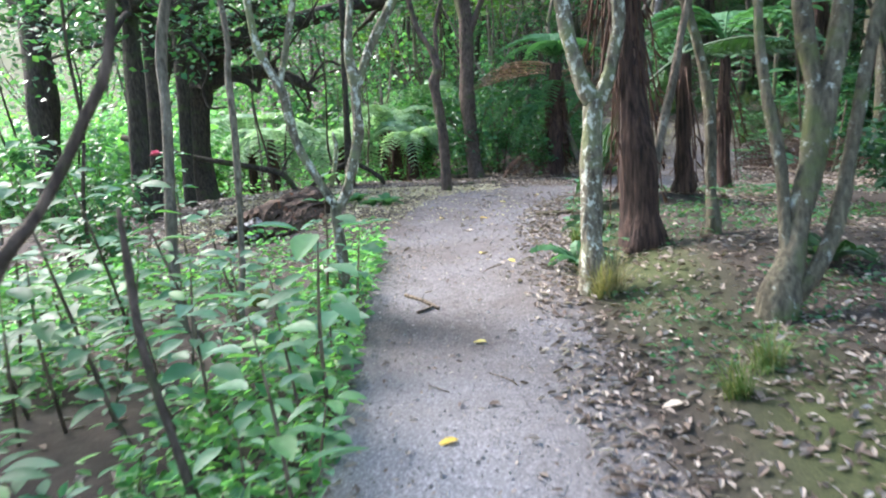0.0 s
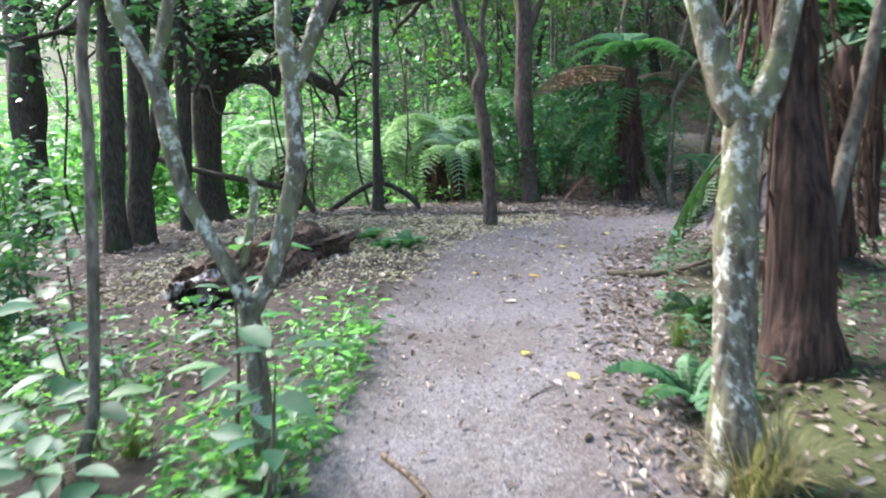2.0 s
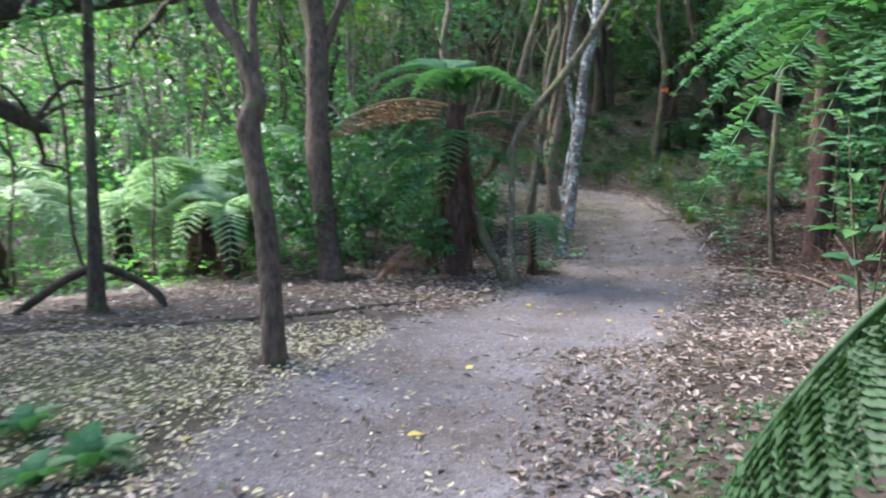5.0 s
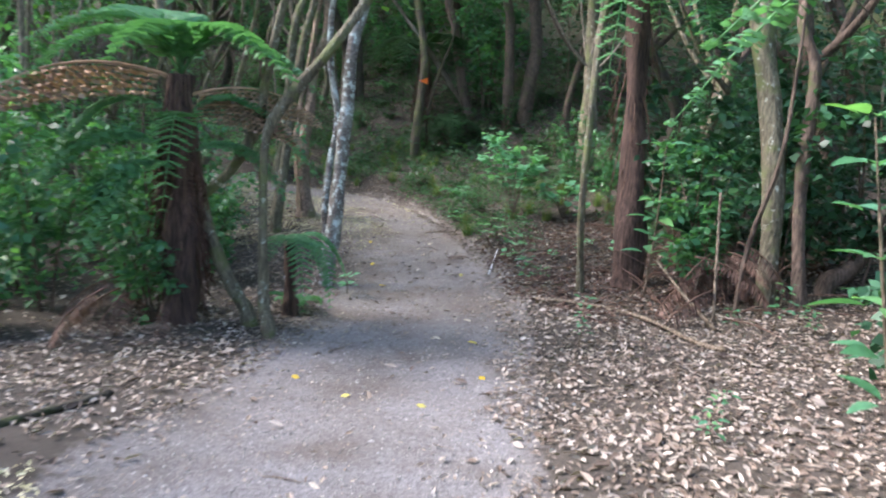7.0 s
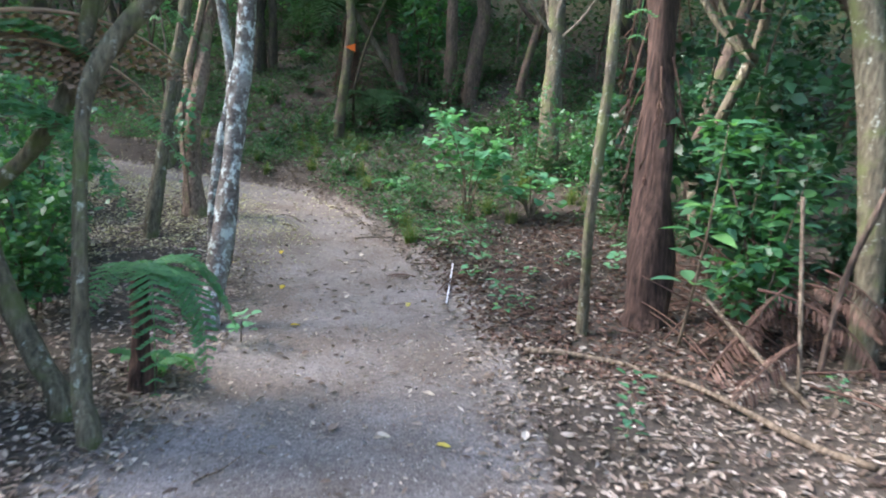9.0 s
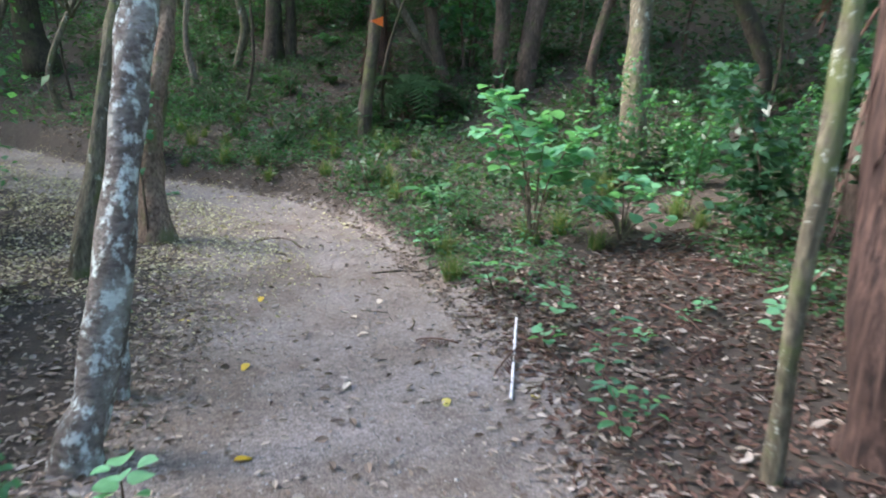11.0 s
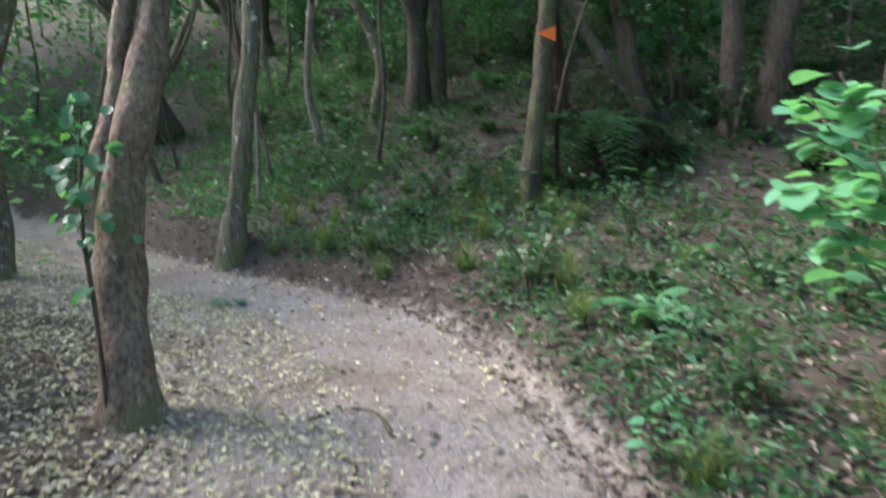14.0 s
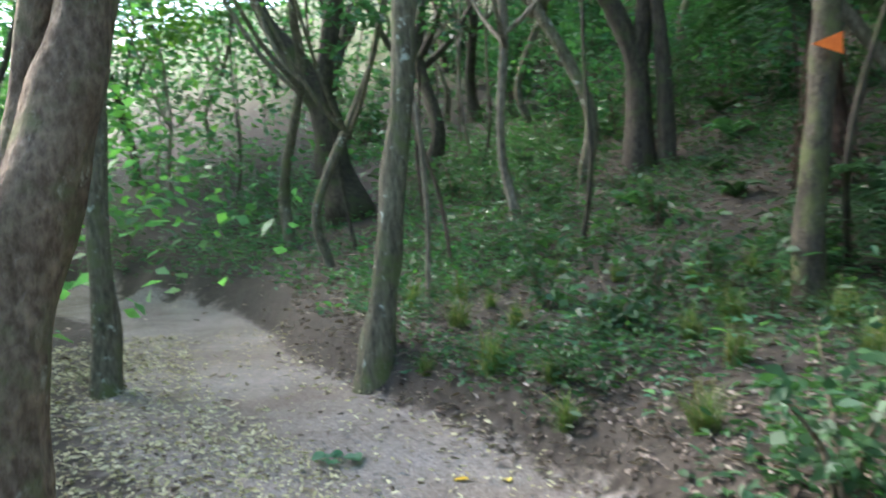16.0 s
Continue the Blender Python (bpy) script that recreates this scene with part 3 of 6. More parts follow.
TR['lean_mid'] = ([(2.99, 15.89, -1.31, 0.07), (2.91, 16.05, -0.96, 0.062), (2.81, 16.21, -0.65, 0.062), (2.73, 16.4, -0.17, 0.058), (2.7, 16.59, 0.47, 0.054), (2.65, 16.79, 1.1, 0.049)],
    [[(2.73, 16.41, -0.13, 0.045), (2.97, 16.29, 0.13, 0.049), (3.19, 16.22, 0.5, 0.054), (3.3, 16.24, 0.91, 0.049)]])
TR['birchA'] = ([(4.31, 17.27, -1.48, 0.098), (4.4, 17.32, -1.07, 0.093), (4.5, 17.38, -0.58, 0.088), (4.59, 17.45, -0.1, 0.081), (4.67, 17.53, 0.38, 0.081), (4.73, 17.57, 0.69, 0.079)],
    [])
TR['birchB'] = ([(4.61, 17.93, -1.5, 0.05), (4.65, 18.02, -1.06, 0.044), (4.68, 18.12, -0.63, 0.044), (4.78, 18.2, -0.05, 0.041), (4.91, 18.27, 0.53, 0.041)],
    [])
TR['C'] = ([(4.85, 20.48, -1.32, 0.077), (5.02, 20.61, -0.49, 0.073), (5.20, 20.73, 0.43, 0.073), (5.31, 20.78, 0.85, 0.073)],
    [])
TR['ivy'] = ([(5.61, 21.2, -1.17, 0.144), (5.61, 21.29, -0.8, 0.124), (5.62, 21.37, -0.45, 0.118), (5.66, 21.43, -0.08, 0.112), (5.78, 21.48, 0.36, 0.096), (5.84, 21.53, 0.64, 0.089), (5.93, 21.60, 1.10, 0.084)],
    [[(5.62, 21.38, -0.39, 0.057), (5.54, 21.48, -0.11, 0.07), (5.65, 21.53, 0.29, 0.054), (5.69, 21.59, 0.64, 0.051)]])
TR['E'] = ([(6.51, 25.04, -1.06, 0.134), (6.62, 25.07, -0.35, 0.102), (6.70, 25.11, 0.31, 0.093), (6.80, 25.14, 0.97, 0.093), (6.86, 25.17, 1.63, 0.089)],
    [])
TR['F'] = ([(4.47, 25.41, -1.16, 0.107), (4.48, 25.45, -0.56, 0.098), (4.46, 25.47, 0.11, 0.090), (4.49, 25.51, 0.97, 0.086), (4.51, 25.56, 1.82, 0.081)],
    [])
TR['marker'] = ([(9.39, 24.35, -0.67, 0.101), (9.44, 24.39, -0.04, 0.094), (9.54, 24.42, 0.60, 0.094), (9.62, 24.44, 1.19, 0.089), (9.64, 24.47, 1.53, 0.085)],
    [])
TR['pair1'] = ([(9.74, 28.81, 0.40, 0.171), (9.79, 28.90, 1.55, 0.139), (9.63, 29.01, 2.29, 0.131), (9.37, 29.14, 2.95, 0.122)],
    [[(9.77, 28.91, 1.55, 0.122), (9.91, 28.93, 2.36, 0.098), (9.90, 28.98, 2.93, 0.089)]])
TR['pair2'] = ([(10.02, 28.62, 0.44, 0.097), (10.05, 28.71, 1.69, 0.089), (10.01, 28.81, 2.74, 0.089)],
    [])
TR['G'] = ([(6.07, 31.73, 0.05, 0.359), (5.87, 31.83, 0.85, 0.269), (5.79, 31.89, 1.66, 0.243), (5.58, 31.96, 2.12, 0.225), (5.31, 32.06, 2.66, 0.162), (4.93, 32.17, 3.17, 0.126)],
    [[(5.70, 31.93, 1.84, 0.197), (5.81, 31.95, 2.37, 0.162), (6.00, 31.97, 3.25, 0.144)]])
TR['H1'] = ([(11.45, 25.45, 0.20, 0.125), (11.35, 25.54, 0.82, 0.113), (11.21, 25.65, 1.70, 0.106), (11.18, 25.70, 2.20, 0.100)],
    [])
TR['H2'] = ([(11.60, 25.86, 0.34, 0.066), (11.23, 26.02, 1.00, 0.066), (10.79, 26.20, 1.70, 0.059), (10.53, 26.31, 2.07, 0.052)],
    [])
TR['I1'] = ([(11.82, 24.31, 0.05, 0.128), (11.86, 24.38, 1.00, 0.117), (11.88, 24.43, 1.83, 0.117)],
    [])
TR['I2'] = ([(12.17, 24.12, 0.15, 0.176), (12.28, 24.15, 0.96, 0.159), (12.45, 24.18, 1.78, 0.149)],
    [])
TR['pale11'] = ([(6.75, 15.59, -1.14, 0.040), (6.64, 15.52, -0.54, 0.041), (6.58, 15.45, 0.07, 0.039), (6.60, 15.45, 0.42, 0.042), (6.62, 15.45, 0.80, 0.040)],
    [])
TR['multi1'] = ([(7.72, 13.87, -1.16, 0.1), (7.86, 14.01, -0.22, 0.1), (7.94, 14.21, 0.75, 0.115), (7.94, 14.41, 1.48, 0.125)],
    [])
TR['multi2'] = ([(7.89, 13.62, -1.13, 0.069), (7.99, 13.8, -0.19, 0.064), (8.06, 13.87, 0.29, 0.064), (8.23, 13.99, 1.26, 0.059), (8.18, 14.16, 1.74, 0.054)],
    [])
TR['multi3'] = ([(8.55, 13.76, -1.11, 0.09), (8.75, 13.68, -0.81, 0.09), (9.09, 13.52, -0.42, 0.079), (9.54, 13.33, 0.17, 0.069)],
    [])
TR['lichenT'] = ([(11.11, 20.64, -0.70, 0.154), (11.21, 20.81, 0.17, 0.154), (11.38, 20.95, 1.07, 0.142)],
    [])
TR['bigX'] = ([(-4.36, 14.78, -1.02, 0.282), (-4.38, 14.92, -0.18, 0.218), (-4.36, 15.06, 0.62, 0.226), (-4.3, 15.15, 1.09, 0.282)],
    [[(-4.3, 15.14, 1.01, 0.202), (-3.81, 15.24, 1.26, 0.161), (-2.93, 15.36, 1.28, 0.113), (-2.3, 15.39, 0.95, 0.081)], [(-4.34, 15.13, 1.01, 0.202), (-3.62, 15.37, 1.84, 0.202), (-2.41, 15.58, 2.16, 0.186), (-0.55, 15.88, 2.51, 0.161), (0.67, 16.09, 2.82, 0.121)], [(-4.34, 15.13, 1.01, 0.161), (-4.6, 15.18, 1.51, 0.121), (-4.97, 15.26, 2.25, 0.121), (-5.43, 15.27, 2.68, 0.097)], [(-4.21, 15.19, 1.24, 0.145), (-3.85, 15.38, 2.09, 0.121), (-3.04, 15.54, 2.44, 0.097), (-2.21, 15.72, 2.86, 0.081)]])
TR['bigX2'] = ([(-4.15, 13.18, -0.77, 0.097), (-4.12, 13.34, 0.18, 0.097), (-4.08, 13.56, 1.4, 0.097), (-4.05, 13.79, 2.77, 0.09)],
    [])
TR['bigX3'] = ([(-5.16, 13.59, -0.87, 0.131), (-4.85, 13.8, 0.16, 0.117), (-4.57, 14.02, 1.22, 0.102), (-4.25, 14.22, 2.13, 0.095)],
    [])
TR['bigX4'] = ([(-6.73, 13.72, -0.99, 0.264), (-6.69, 13.91, 0.09, 0.226), (-6.7, 14.1, 1.2, 0.249), (-6.71, 14.34, 2.62, 0.226)],
    [])
TR['bigX5'] = ([(-4.12, 11.01, -0.58, 0.146), (-4.13, 11.19, 0.23, 0.128), (-4.1, 11.45, 1.42, 0.128), (-4.11, 11.64, 2.31, 0.122)],
    [])
TR['bigX6'] = ([(-4.04, 11.52, -0.61, 0.155), (-4.06, 11.69, 0.15, 0.135), (-4.0, 11.96, 1.4, 0.135), (-3.98, 12.17, 2.35, 0.129)],
    [])
TR['thin2'] = ([(-1.52, 13.82, -0.79, 0.078), (-1.49, 14.05, 0.52, 0.057), (-1.42, 14.3, 1.93, 0.05), (-1.41, 14.44, 2.77, 0.046)],
    [])

def crooked(limbs, n, seed=4):
    """Crooked side branches that set off from limbs and wander."""
    r = np.random.default_rng(seed)
    out = []
    for _ in range(n):
        lb = np.array(limbs[r.integers(len(limbs))])
        i = r.integers(1, len(lb))
        p, q = lb[i], unit(np.append(r.normal(0, 1, 2), r.normal(-0.1, 0.5)))
        line = [(*p[:3], p[3] * 0.5)]
        c = p[:3]
        for j in range(5):
            q = unit(q + r.normal(0, 0.55, 3))
            c = c + q * r.uniform(0.25, 0.45)
            line.append((*c, p[3] * (0.42 - 0.075 * j)))
        out.append(line)
    return out


tree("forked_tree", "grey forked tree blotched with white lichen beside the path", TR["fork"][0], BARK_LICHEN, TR["fork"][1], 6.5, (1.5, 600, 0.15))
tree("slender_tree", "thin bare leaning grey sapling beside a tree fern", TR["lean"][0], BARK_GREY, TR["lean"][1], 5.0, (1.0, 250, 0.14))
tree("speckled_tree", "slim mossy trunk speckled with pale lichen", TR["speck_r1"][0], BARK_SPECK, TR["speck_r1"][1], 6.0, (1.3, 400, 0.15))
tree("multi_stemmed_tree", "mossy tree with several lichen-speckled stems", TR["r2"][0], BARK_SPECK, TR["r2"][1], 6.0, (1.5, 600, 0.16))
tree("slender_tree", "straight thin pale brown sapling among undergrowth", TR["stemB"][0], BARK_GREY, (), 6.0, (1.0, 250, 0.15))
tree("slender_tree", "straight thin grey sapling among undergrowth", TR["stemA"][0], BARK_GREY, (), 6.0, (0.9, 250, 0.15))
thick = lambda line: [(x, y, z, 1.35 * r) for x, y, z, r in line]
tree("twin_stemmed_tree", "twin-stemmed tree spotted with white lichen and moss", thick(TR["twin"][0]), BARK_LICHEN, [thick(lb) for lb in TR["twin"][1]], 5.5, (1.3, 500, 0.15), flare=1.2)
tree("crooked_tree", "dark crooked sapling standing in leaf litter", TR["sap"][0], BARK_BROWN, TR["sap"][1], 6.0, (1.4, 450, 0.15), dense=0.35)
tree("brown_tree", "brown rough-barked tree with upright branches", TR["mid_back"][0], BARK_BROWN, TR["mid_back"][1], 7.0, (1.8, 900, 0.15), LEAF_MID, dense=0.35)
tree("slender_tree", "thin lichen-covered trunk bending over the path edge", TR["thin_lichen"][0], BARK_SPECK, (), 5.5, (1.2, 350, 0.15), dense=0.35)
tree("leaning_tree", "greenish leaning trunk with a long side branch", TR["lean_mid"][0], BARK_SPECK, TR["lean_mid"][1], 6.0, (1.3, 400, 0.15), dense=0.35)
tree("blotched_tree", "grey trunk with large pale blue-green lichen blotches", TR["birchA"][0], BARK_PALE, (), 7.5, (1.6, 600, 0.16), flare=1.15, dense=0.35)
tree("blotched_tree", "slim grey trunk with pale lichen blotches", TR["birchB"][0], BARK_PALE, (), 7.5, (1.5, 500, 0.16), flare=1.15, dense=0.35)
tree("slender_tree", "slim pale mossy trunk at the path edge", TR["C"][0], BARK_SPECK, (), 7.0, (1.4, 450, 0.16), dense=0.35)
tree("ivy_clad_tree", "reddish-brown knotty trunk with climbing leaves", TR["ivy"][0], BARK_IVY, TR["ivy"][1], 7.0, (1.6, 600, 0.16), dense=0.6)
tree("bank_tree", "greenish-grey trunk rooted on the cut bank", TR["E"][0], BARK_SPECK, (), 7.5, (1.6, 600, 0.16), dense=0.6)
tree("slender_tree", "mossy curved trunk beside the path bend", TR["F"][0], BARK_SPECK, (), 7.0, (1.4, 450, 0.16), dense=0.6)
marker_tree = tree("brown_tree", "dark brown trunk that carries an orange trail marker", TR["marker"][0], BARK_MOSSY, (), 7.5, (1.6, 600, 0.16))
tree("dark_tree", "dark forked trunk on the hillside", TR["pair1"][0], BARK_DARK, TR["pair1"][1], 8.0, (2.2, 900, 0.18), LEAF_SHADED)
tree("dark_tree", "dark slim trunk on the hillside", TR["pair2"][0], BARK_DARK, (), 8.0, (1.8, 700, 0.18), LEAF_SHADED)
tree("gnarled_tree", "dark gnarled leaning tree with crooked limbs", TR["G"][0], BARK_DARK, TR["G"][1], 7.0, (2.2, 900, 0.18), flare=1.0)
tree("brown_tree", "pale brown trunk on the hillside", TR["H1"][0], BARK_BROWN, (), 8.0, (1.8, 700, 0.18), LEAF_SHADED)
tree("leaning_tree", "thin dead trunk leaning across the hillside", TR["H2"][0], BARK_GREY, (), 4.6, (0.8, 120, 0.15))
tree("brown_tree", "brown trunk on the hillside among ferns", TR["I1"][0], BARK_BROWN, (), 8.0, (1.8, 700, 0.18), LEAF_SHADED)
tree("brown_tree", "thick brown trunk on the hillside", TR["I2"][0], BARK_BROWN, (), 8.0, (2.0, 800, 0.18), LEAF_SHADED)
tree("slender_tree", "pale leaning trunk standing in brown litter", TR["pale11"][0], BARK_SPECK, (), 6.5, (1.3, 400, 0.16))
tree("mossy_tree", "mossy brown trunk in a dense thicket", TR["multi1"][0], BARK_SPECK, (), 6.5, (1.6, 700, 0.17), LEAF_MID)
tree("slender_tree", "brown stem in a dense thicket", TR["multi2"][0], BARK_BROWN, (), 6.0, (1.2, 400, 0.16), LEAF_MID)
tree("leaning_tree", "dark stem leaning out of a thicket", TR["multi3"][0], BARK_BROWN, (), 4.5, (1.2, 400, 0.16), LEAF_MID)
tree("lichen_tree", "dark trunk with white lichen flecks on the slope", TR["lichenT"][0], BARK_SPECK, (), 7.5, (1.8, 700, 0.17), LEAF_MID)
tree("spreading_tree", "large dark tree with long arching limbs", TR["bigX"][0], BARK_DARK, TR["bigX"][1] + crooked(TR["bigX"][1], 24), 6.0, (1.6, 1600, 0.13), LEAF_MID)
for k in ("bigX2", "bigX3", "bigX4", "bigX5", "bigX6"):
    upper = [p for p in TR[k][0] if p[2] > TR[k][0][0][2] + 1.2]
    tree("dark_tree", "dark mossy trunk with crooked branches at the forest edge", TR[k][0], BARK_DARK, crooked([upper], 7, len(upper) + ord(k[-1])) if len(upper) > 1 else (), 7.0, (1.7, 900, 0.13), LEAF_MID)
tree("slender_tree", "thin dark trunk at the forest edge", TR["thin2"][0], BARK_DARK, (), 6.0, (1.3, 400, 0.14), LEAF_MID)


# ---- ferns ----
def frond_mesh(name, mat, length=1.6, pairs=22, wide=0.36, rise=0.55, fall=0.5, fine=True, hang=0.12, dense=24, slim=1.25):
    """One feathery frond that starts at the origin and arches along +x."""
    s = Shape()
    u = np.linspace(0, 1, 12)
    spine = np.stack([length * u * (1 - 0.22 * u), 0.03 * length * np.sin(u * 3), length * (rise * u - (rise + fall) * 0.62 * u ** 2), 0.011 * length * (1 - 0.85 * u)], 1)
    tube(s, spine, 5, 1, 0)
    at = lambda k: np.array([np.interp(k, u, spine[:, j]) for j in range(3)])
    pos, dirs, lens, wids, ups = [], [], [], [], []
    for i in range(pairs):
        k = 0.12 + 0.87 * (i / (pairs - 1))
        p = at(k)
        t = unit(at(min(1, k + 0.02)) - at(k - 0.02))
        reach = wide * length * (math.sin(min(1, (k + 0.06) * 1.2) * math.pi / 2) ** 0.7) * (1 - k ** 3.2) + 0.03 * length
        for sg in (-1, 1):
            d = unit(np.array((0.42 * t[0], sg * 0.95, 0.3 * t[2])) + (0, 0, -hang) + rng.normal(0, 0.05, 3))
            if fine:
                m = max(4, int(reach * dense))
                kk = (np.arange(m) + 0.5) / m
                q = p + d * reach * kk[:, None] + np.stack([0 * kk, 0 * kk, -0.10 * reach * kk ** 2], 1)
                for sg2 in (-1, 1):
                    side = unit(np.cross((0, 0, 1.0), d)) * sg2
                    pos.append(q)
                    dirs.append(np.tile(side * 0.9 + d * 0.5, (m, 1)))
                    ln = np.minimum(0.075 * length * (1 - 0.75 * kk), 0.20 * reach + 0.01)
                    lens.append(ln)
                    wids.append(np.full(m, 1.35 * reach / m))
                    ups.append(np.tile((0.0, 0, 1), (m, 1)) + rng.normal(0, 0.15, (m, 3)))
            else:
                pos.append(p[None])
                dirs.append(d[None])
                lens.append(np.array([reach]))
                wids.append(np.array([1.3 * length / pairs]))
                ups.append(np.array([[0.0, 0, 1]]) + rng.normal(0, 0.15, (1, 3)))
    light_leaves(s, np.concatenate(pos), np.concatenate(dirs), np.concatenate(lens), np.concatenate(wids) * slim, np.concatenate(ups))
    return s.mesh(name, mat)


FROND = [frond_mesh("frond", FERN, wide=0.19, rise=0.7 + 0.15 * i, fall=1.1 + 0.3 * i, pairs=20) for i in range(3)]
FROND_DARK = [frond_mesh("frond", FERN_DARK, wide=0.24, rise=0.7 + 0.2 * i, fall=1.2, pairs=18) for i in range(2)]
FROND_PALE_LIT = [frond_mesh("frond", FERN_PALE_LIT, wide=0.22, rise=0.7 + 0.2 * i, fall=1.2, pairs=18) for i in range(2)]
FROND_LOW = [frond_mesh("frond", FERN_DARK, wide=0.19, rise=0.05, fall=0.30, pairs=34, hang=0.45, dense=46, slim=0.8)]
FROND_DEAD = frond_mesh("dead_frond", DRY_FROND, pairs=22, wide=0.15, rise=0.25, fall=0.5, hang=1.8)
FROND_HEAP = frond_mesh("dead_frond", DEAD_FROND, pairs=26, wide=0.16, rise=0.2, fall=0.5, hang=0.7, fine=False, slim=0.30)
FROND_SMALL = [frond_mesh("frond", FERN, 0.6, 16, 0.20, 0.8, 0.6, False), frond_mesh("frond", FERN_DARK, 0.6, 14, 0.22, 0.7, 0.8, False)]


def set_frond(thing, mesh, at, turn, tilt, size, label=""):
    f = part("frond", mesh, None, thing, label)
    f.matrix_basis = pose(*at, 0, -tilt, turn) @ Matrix.Scale(size, 4)
    return f


def tree_fern(place, tall, r, label, fronds, meshes=FROND, lean=(0, 0), skirt=26, size=1.0, skirt_len=1.0):
    """A tree fern: a fibrous trunk, a skirt of hanging dead stalks, and green fronds (turn, tilt, scale)."""
    x, y = place
    thing = root("tree_fern", (x, y, h1(x, y)), label, "tree fern")
    s = Shape()
    tube(s, [(0, 0, -0.1, r * 1.4), (0, 0, 0.12, r * 1.2), (lean[0] * 0.5, lean[1] * 0.5, tall * 0.5, r * 0.9), (*lean, tall, r * 0.8)], 14, 8, 0.14)
    part("trunk", s, FIBRE, thing)
    for i in range(skirt):
        a = rng.random() * 6.283
        z = tall * rng.uniform(0.45, 1.0)
        k = z / tall
        ln = min(z - 0.02, rng.uniform(0.5, 1.3) * skirt_len)
        c, sn = math.cos(a), math.sin(a)
        p = np.array((lean[0] * k + c * r * 0.8, lean[1] * k + sn * r * 0.8, z))
        out = rng.uniform(0.03, 0.20)
        q = p + (c * out * 0.6, sn * out * 0.6, -ln * 0.4)
        e = p + (c * out, sn * out, -ln)
        b = Shape()
        tube(b, [(*p, 0.011), (*q, 0.008), (*e, 0.004)], 4, 3, 0)
        m = 7
        kk = rng.random(m)[:, None]
        leaves(b, q * (1 - kk) + e * kk, np.array((c, sn, -2.0)) + rng.normal(0, 0.5, (m, 3)), 0.12, 0.018)
        part("dead_stalk", b, DEAD_FROND, thing)
    for turn, tilt, k in fronds:
        set_frond(thing, meshes[rng.integers(len(meshes))], (*lean, tall), turn, tilt, k * size)
    return thing


def ring(n, tilt, k, start=0):
    return [(start + i * 360 / n + rng.uniform(-14, 14), tilt + rng.uniform(-14, 14), k * rng.uniform(0.8, 1.15)) for i in range(n)]


shaggy_fern = tree_fern((1.5, 5.8), 2.9, 0.125, "tall tree fern with a dark fibrous trunk and hanging dead stalks", ring(8, 18, 1.1), lean=(-0.05, 0.4), skirt=50, skirt_len=1.0)
mid_fern = tree_fern((2.42, 16.1), 2.25, 0.135, "tree fern with reddish-brown shaggy trunk and feathery fronds",
                     [(196, 26, 0.95), (158, 44, 0.9), (118, 52, 0.85), (70, 48, 0.9), (22, 38, 0.85), (-22, 24, 0.9), (-60, 40, 0.8), (232, 40, 0.8)], lean=(0.15, 0.3), skirt=70)
for turn, tilt, k, z in ((186, 16, 1.0, 1.45), (204, -2, 0.9, 1.35), (172, 2, 0.95, 1.85), (-8, 20, 0.85, 1.75), (-32, 6, 0.75, 1.5), (248, 14, 0.7, 1.7)):
    set_frond(mid_fern, FROND[rng.integers(3)], (0.12, 0.25, z), turn, tilt, k)
for turn, tilt, k, z in ((183, 6, 1.35, 2.2), (-14, 6, 1.0, 2.05), (-24, 0, 0.9, 1.95)):
    dead = part("dead_frond", FROND_DEAD, None, mid_fern, "dry brown hanging frond")
    dead.matrix_basis = pose(0.15, 0.3, z, 0, -tilt, turn) @ Matrix.Scale(k, 4)
FROND_SHAG = frond_mesh("dead_frond", DEAD_FROND, pairs=24, wide=0.13, rise=0.1, fall=0.3, hang=0.8, fine=False, slim=0.3)
for fern, base, n, zs in ((mid_fern, (0.12, 0.25), 9, 1.9),):
    for i in range(n):
        a = i * 360 / n + rng.uniform(-15, 15)
        shag = part("dead_frond", FROND_SHAG, None, fern, "dry brown hanging frond")
        shag.matrix_basis = pose(base[0] + 0.12 * math.cos(radians(a)), base[1] + 0.12 * math.sin(radians(a)), zs * rng.uniform(0.75, 1.0), 0, rng.uniform(72, 86), a) @ Matrix.Scale(rng.uniform(0.5, 0.8), 4)
red_fern = tree_fern((7.35, 15.45), 3.4, 0.15, "tall tree fern with a dark reddish trunk", ring(8, 12, 1.1), lean=(0.3, 0.5), skirt=22, skirt_len=0.8)
tree_fern((-0.9, 18.2), 1.4, 0.13, "tree fern in an open glade, pale fronds with sunlight in their colour", ring(9, 8, 1.0), FROND_PALE_LIT, skirt=12)
tree_fern((-2.3, 19.5), 1.0, 0.13, "tree fern in an open glade, pale fronds with sunlight in their colour", ring(9, 10, 1.1), FROND_PALE_LIT, skirt=10)
tree_fern((-0.2, 20.5), 1.8, 0.13, "tree fern in an open glade, pale fronds with sunlight in their colour", ring(8, 10, 1.0), FROND_PALE_LIT, skirt=10)
tree_fern((-3.6, 17.6), 1.2, 0.12, "tree fern in an open glade, pale fronds with sunlight in their colour", ring(9, 10, 1.1), FROND_PALE_LIT, skirt=8)
tree_fern((-4.6, 20.0), 1.6, 0.12, "tree fern in an open glade, pale fronds with sunlight in their colour", ring(9, 10, 1.2), FROND_PALE_LIT, skirt=8)
tree_fern((-0.5, 17.1), 0.9, 0.11, "tree fern in an open glade, pale fronds with sunlight in their colour", ring(8, 10, 0.9), FROND_PALE_LIT, skirt=10)
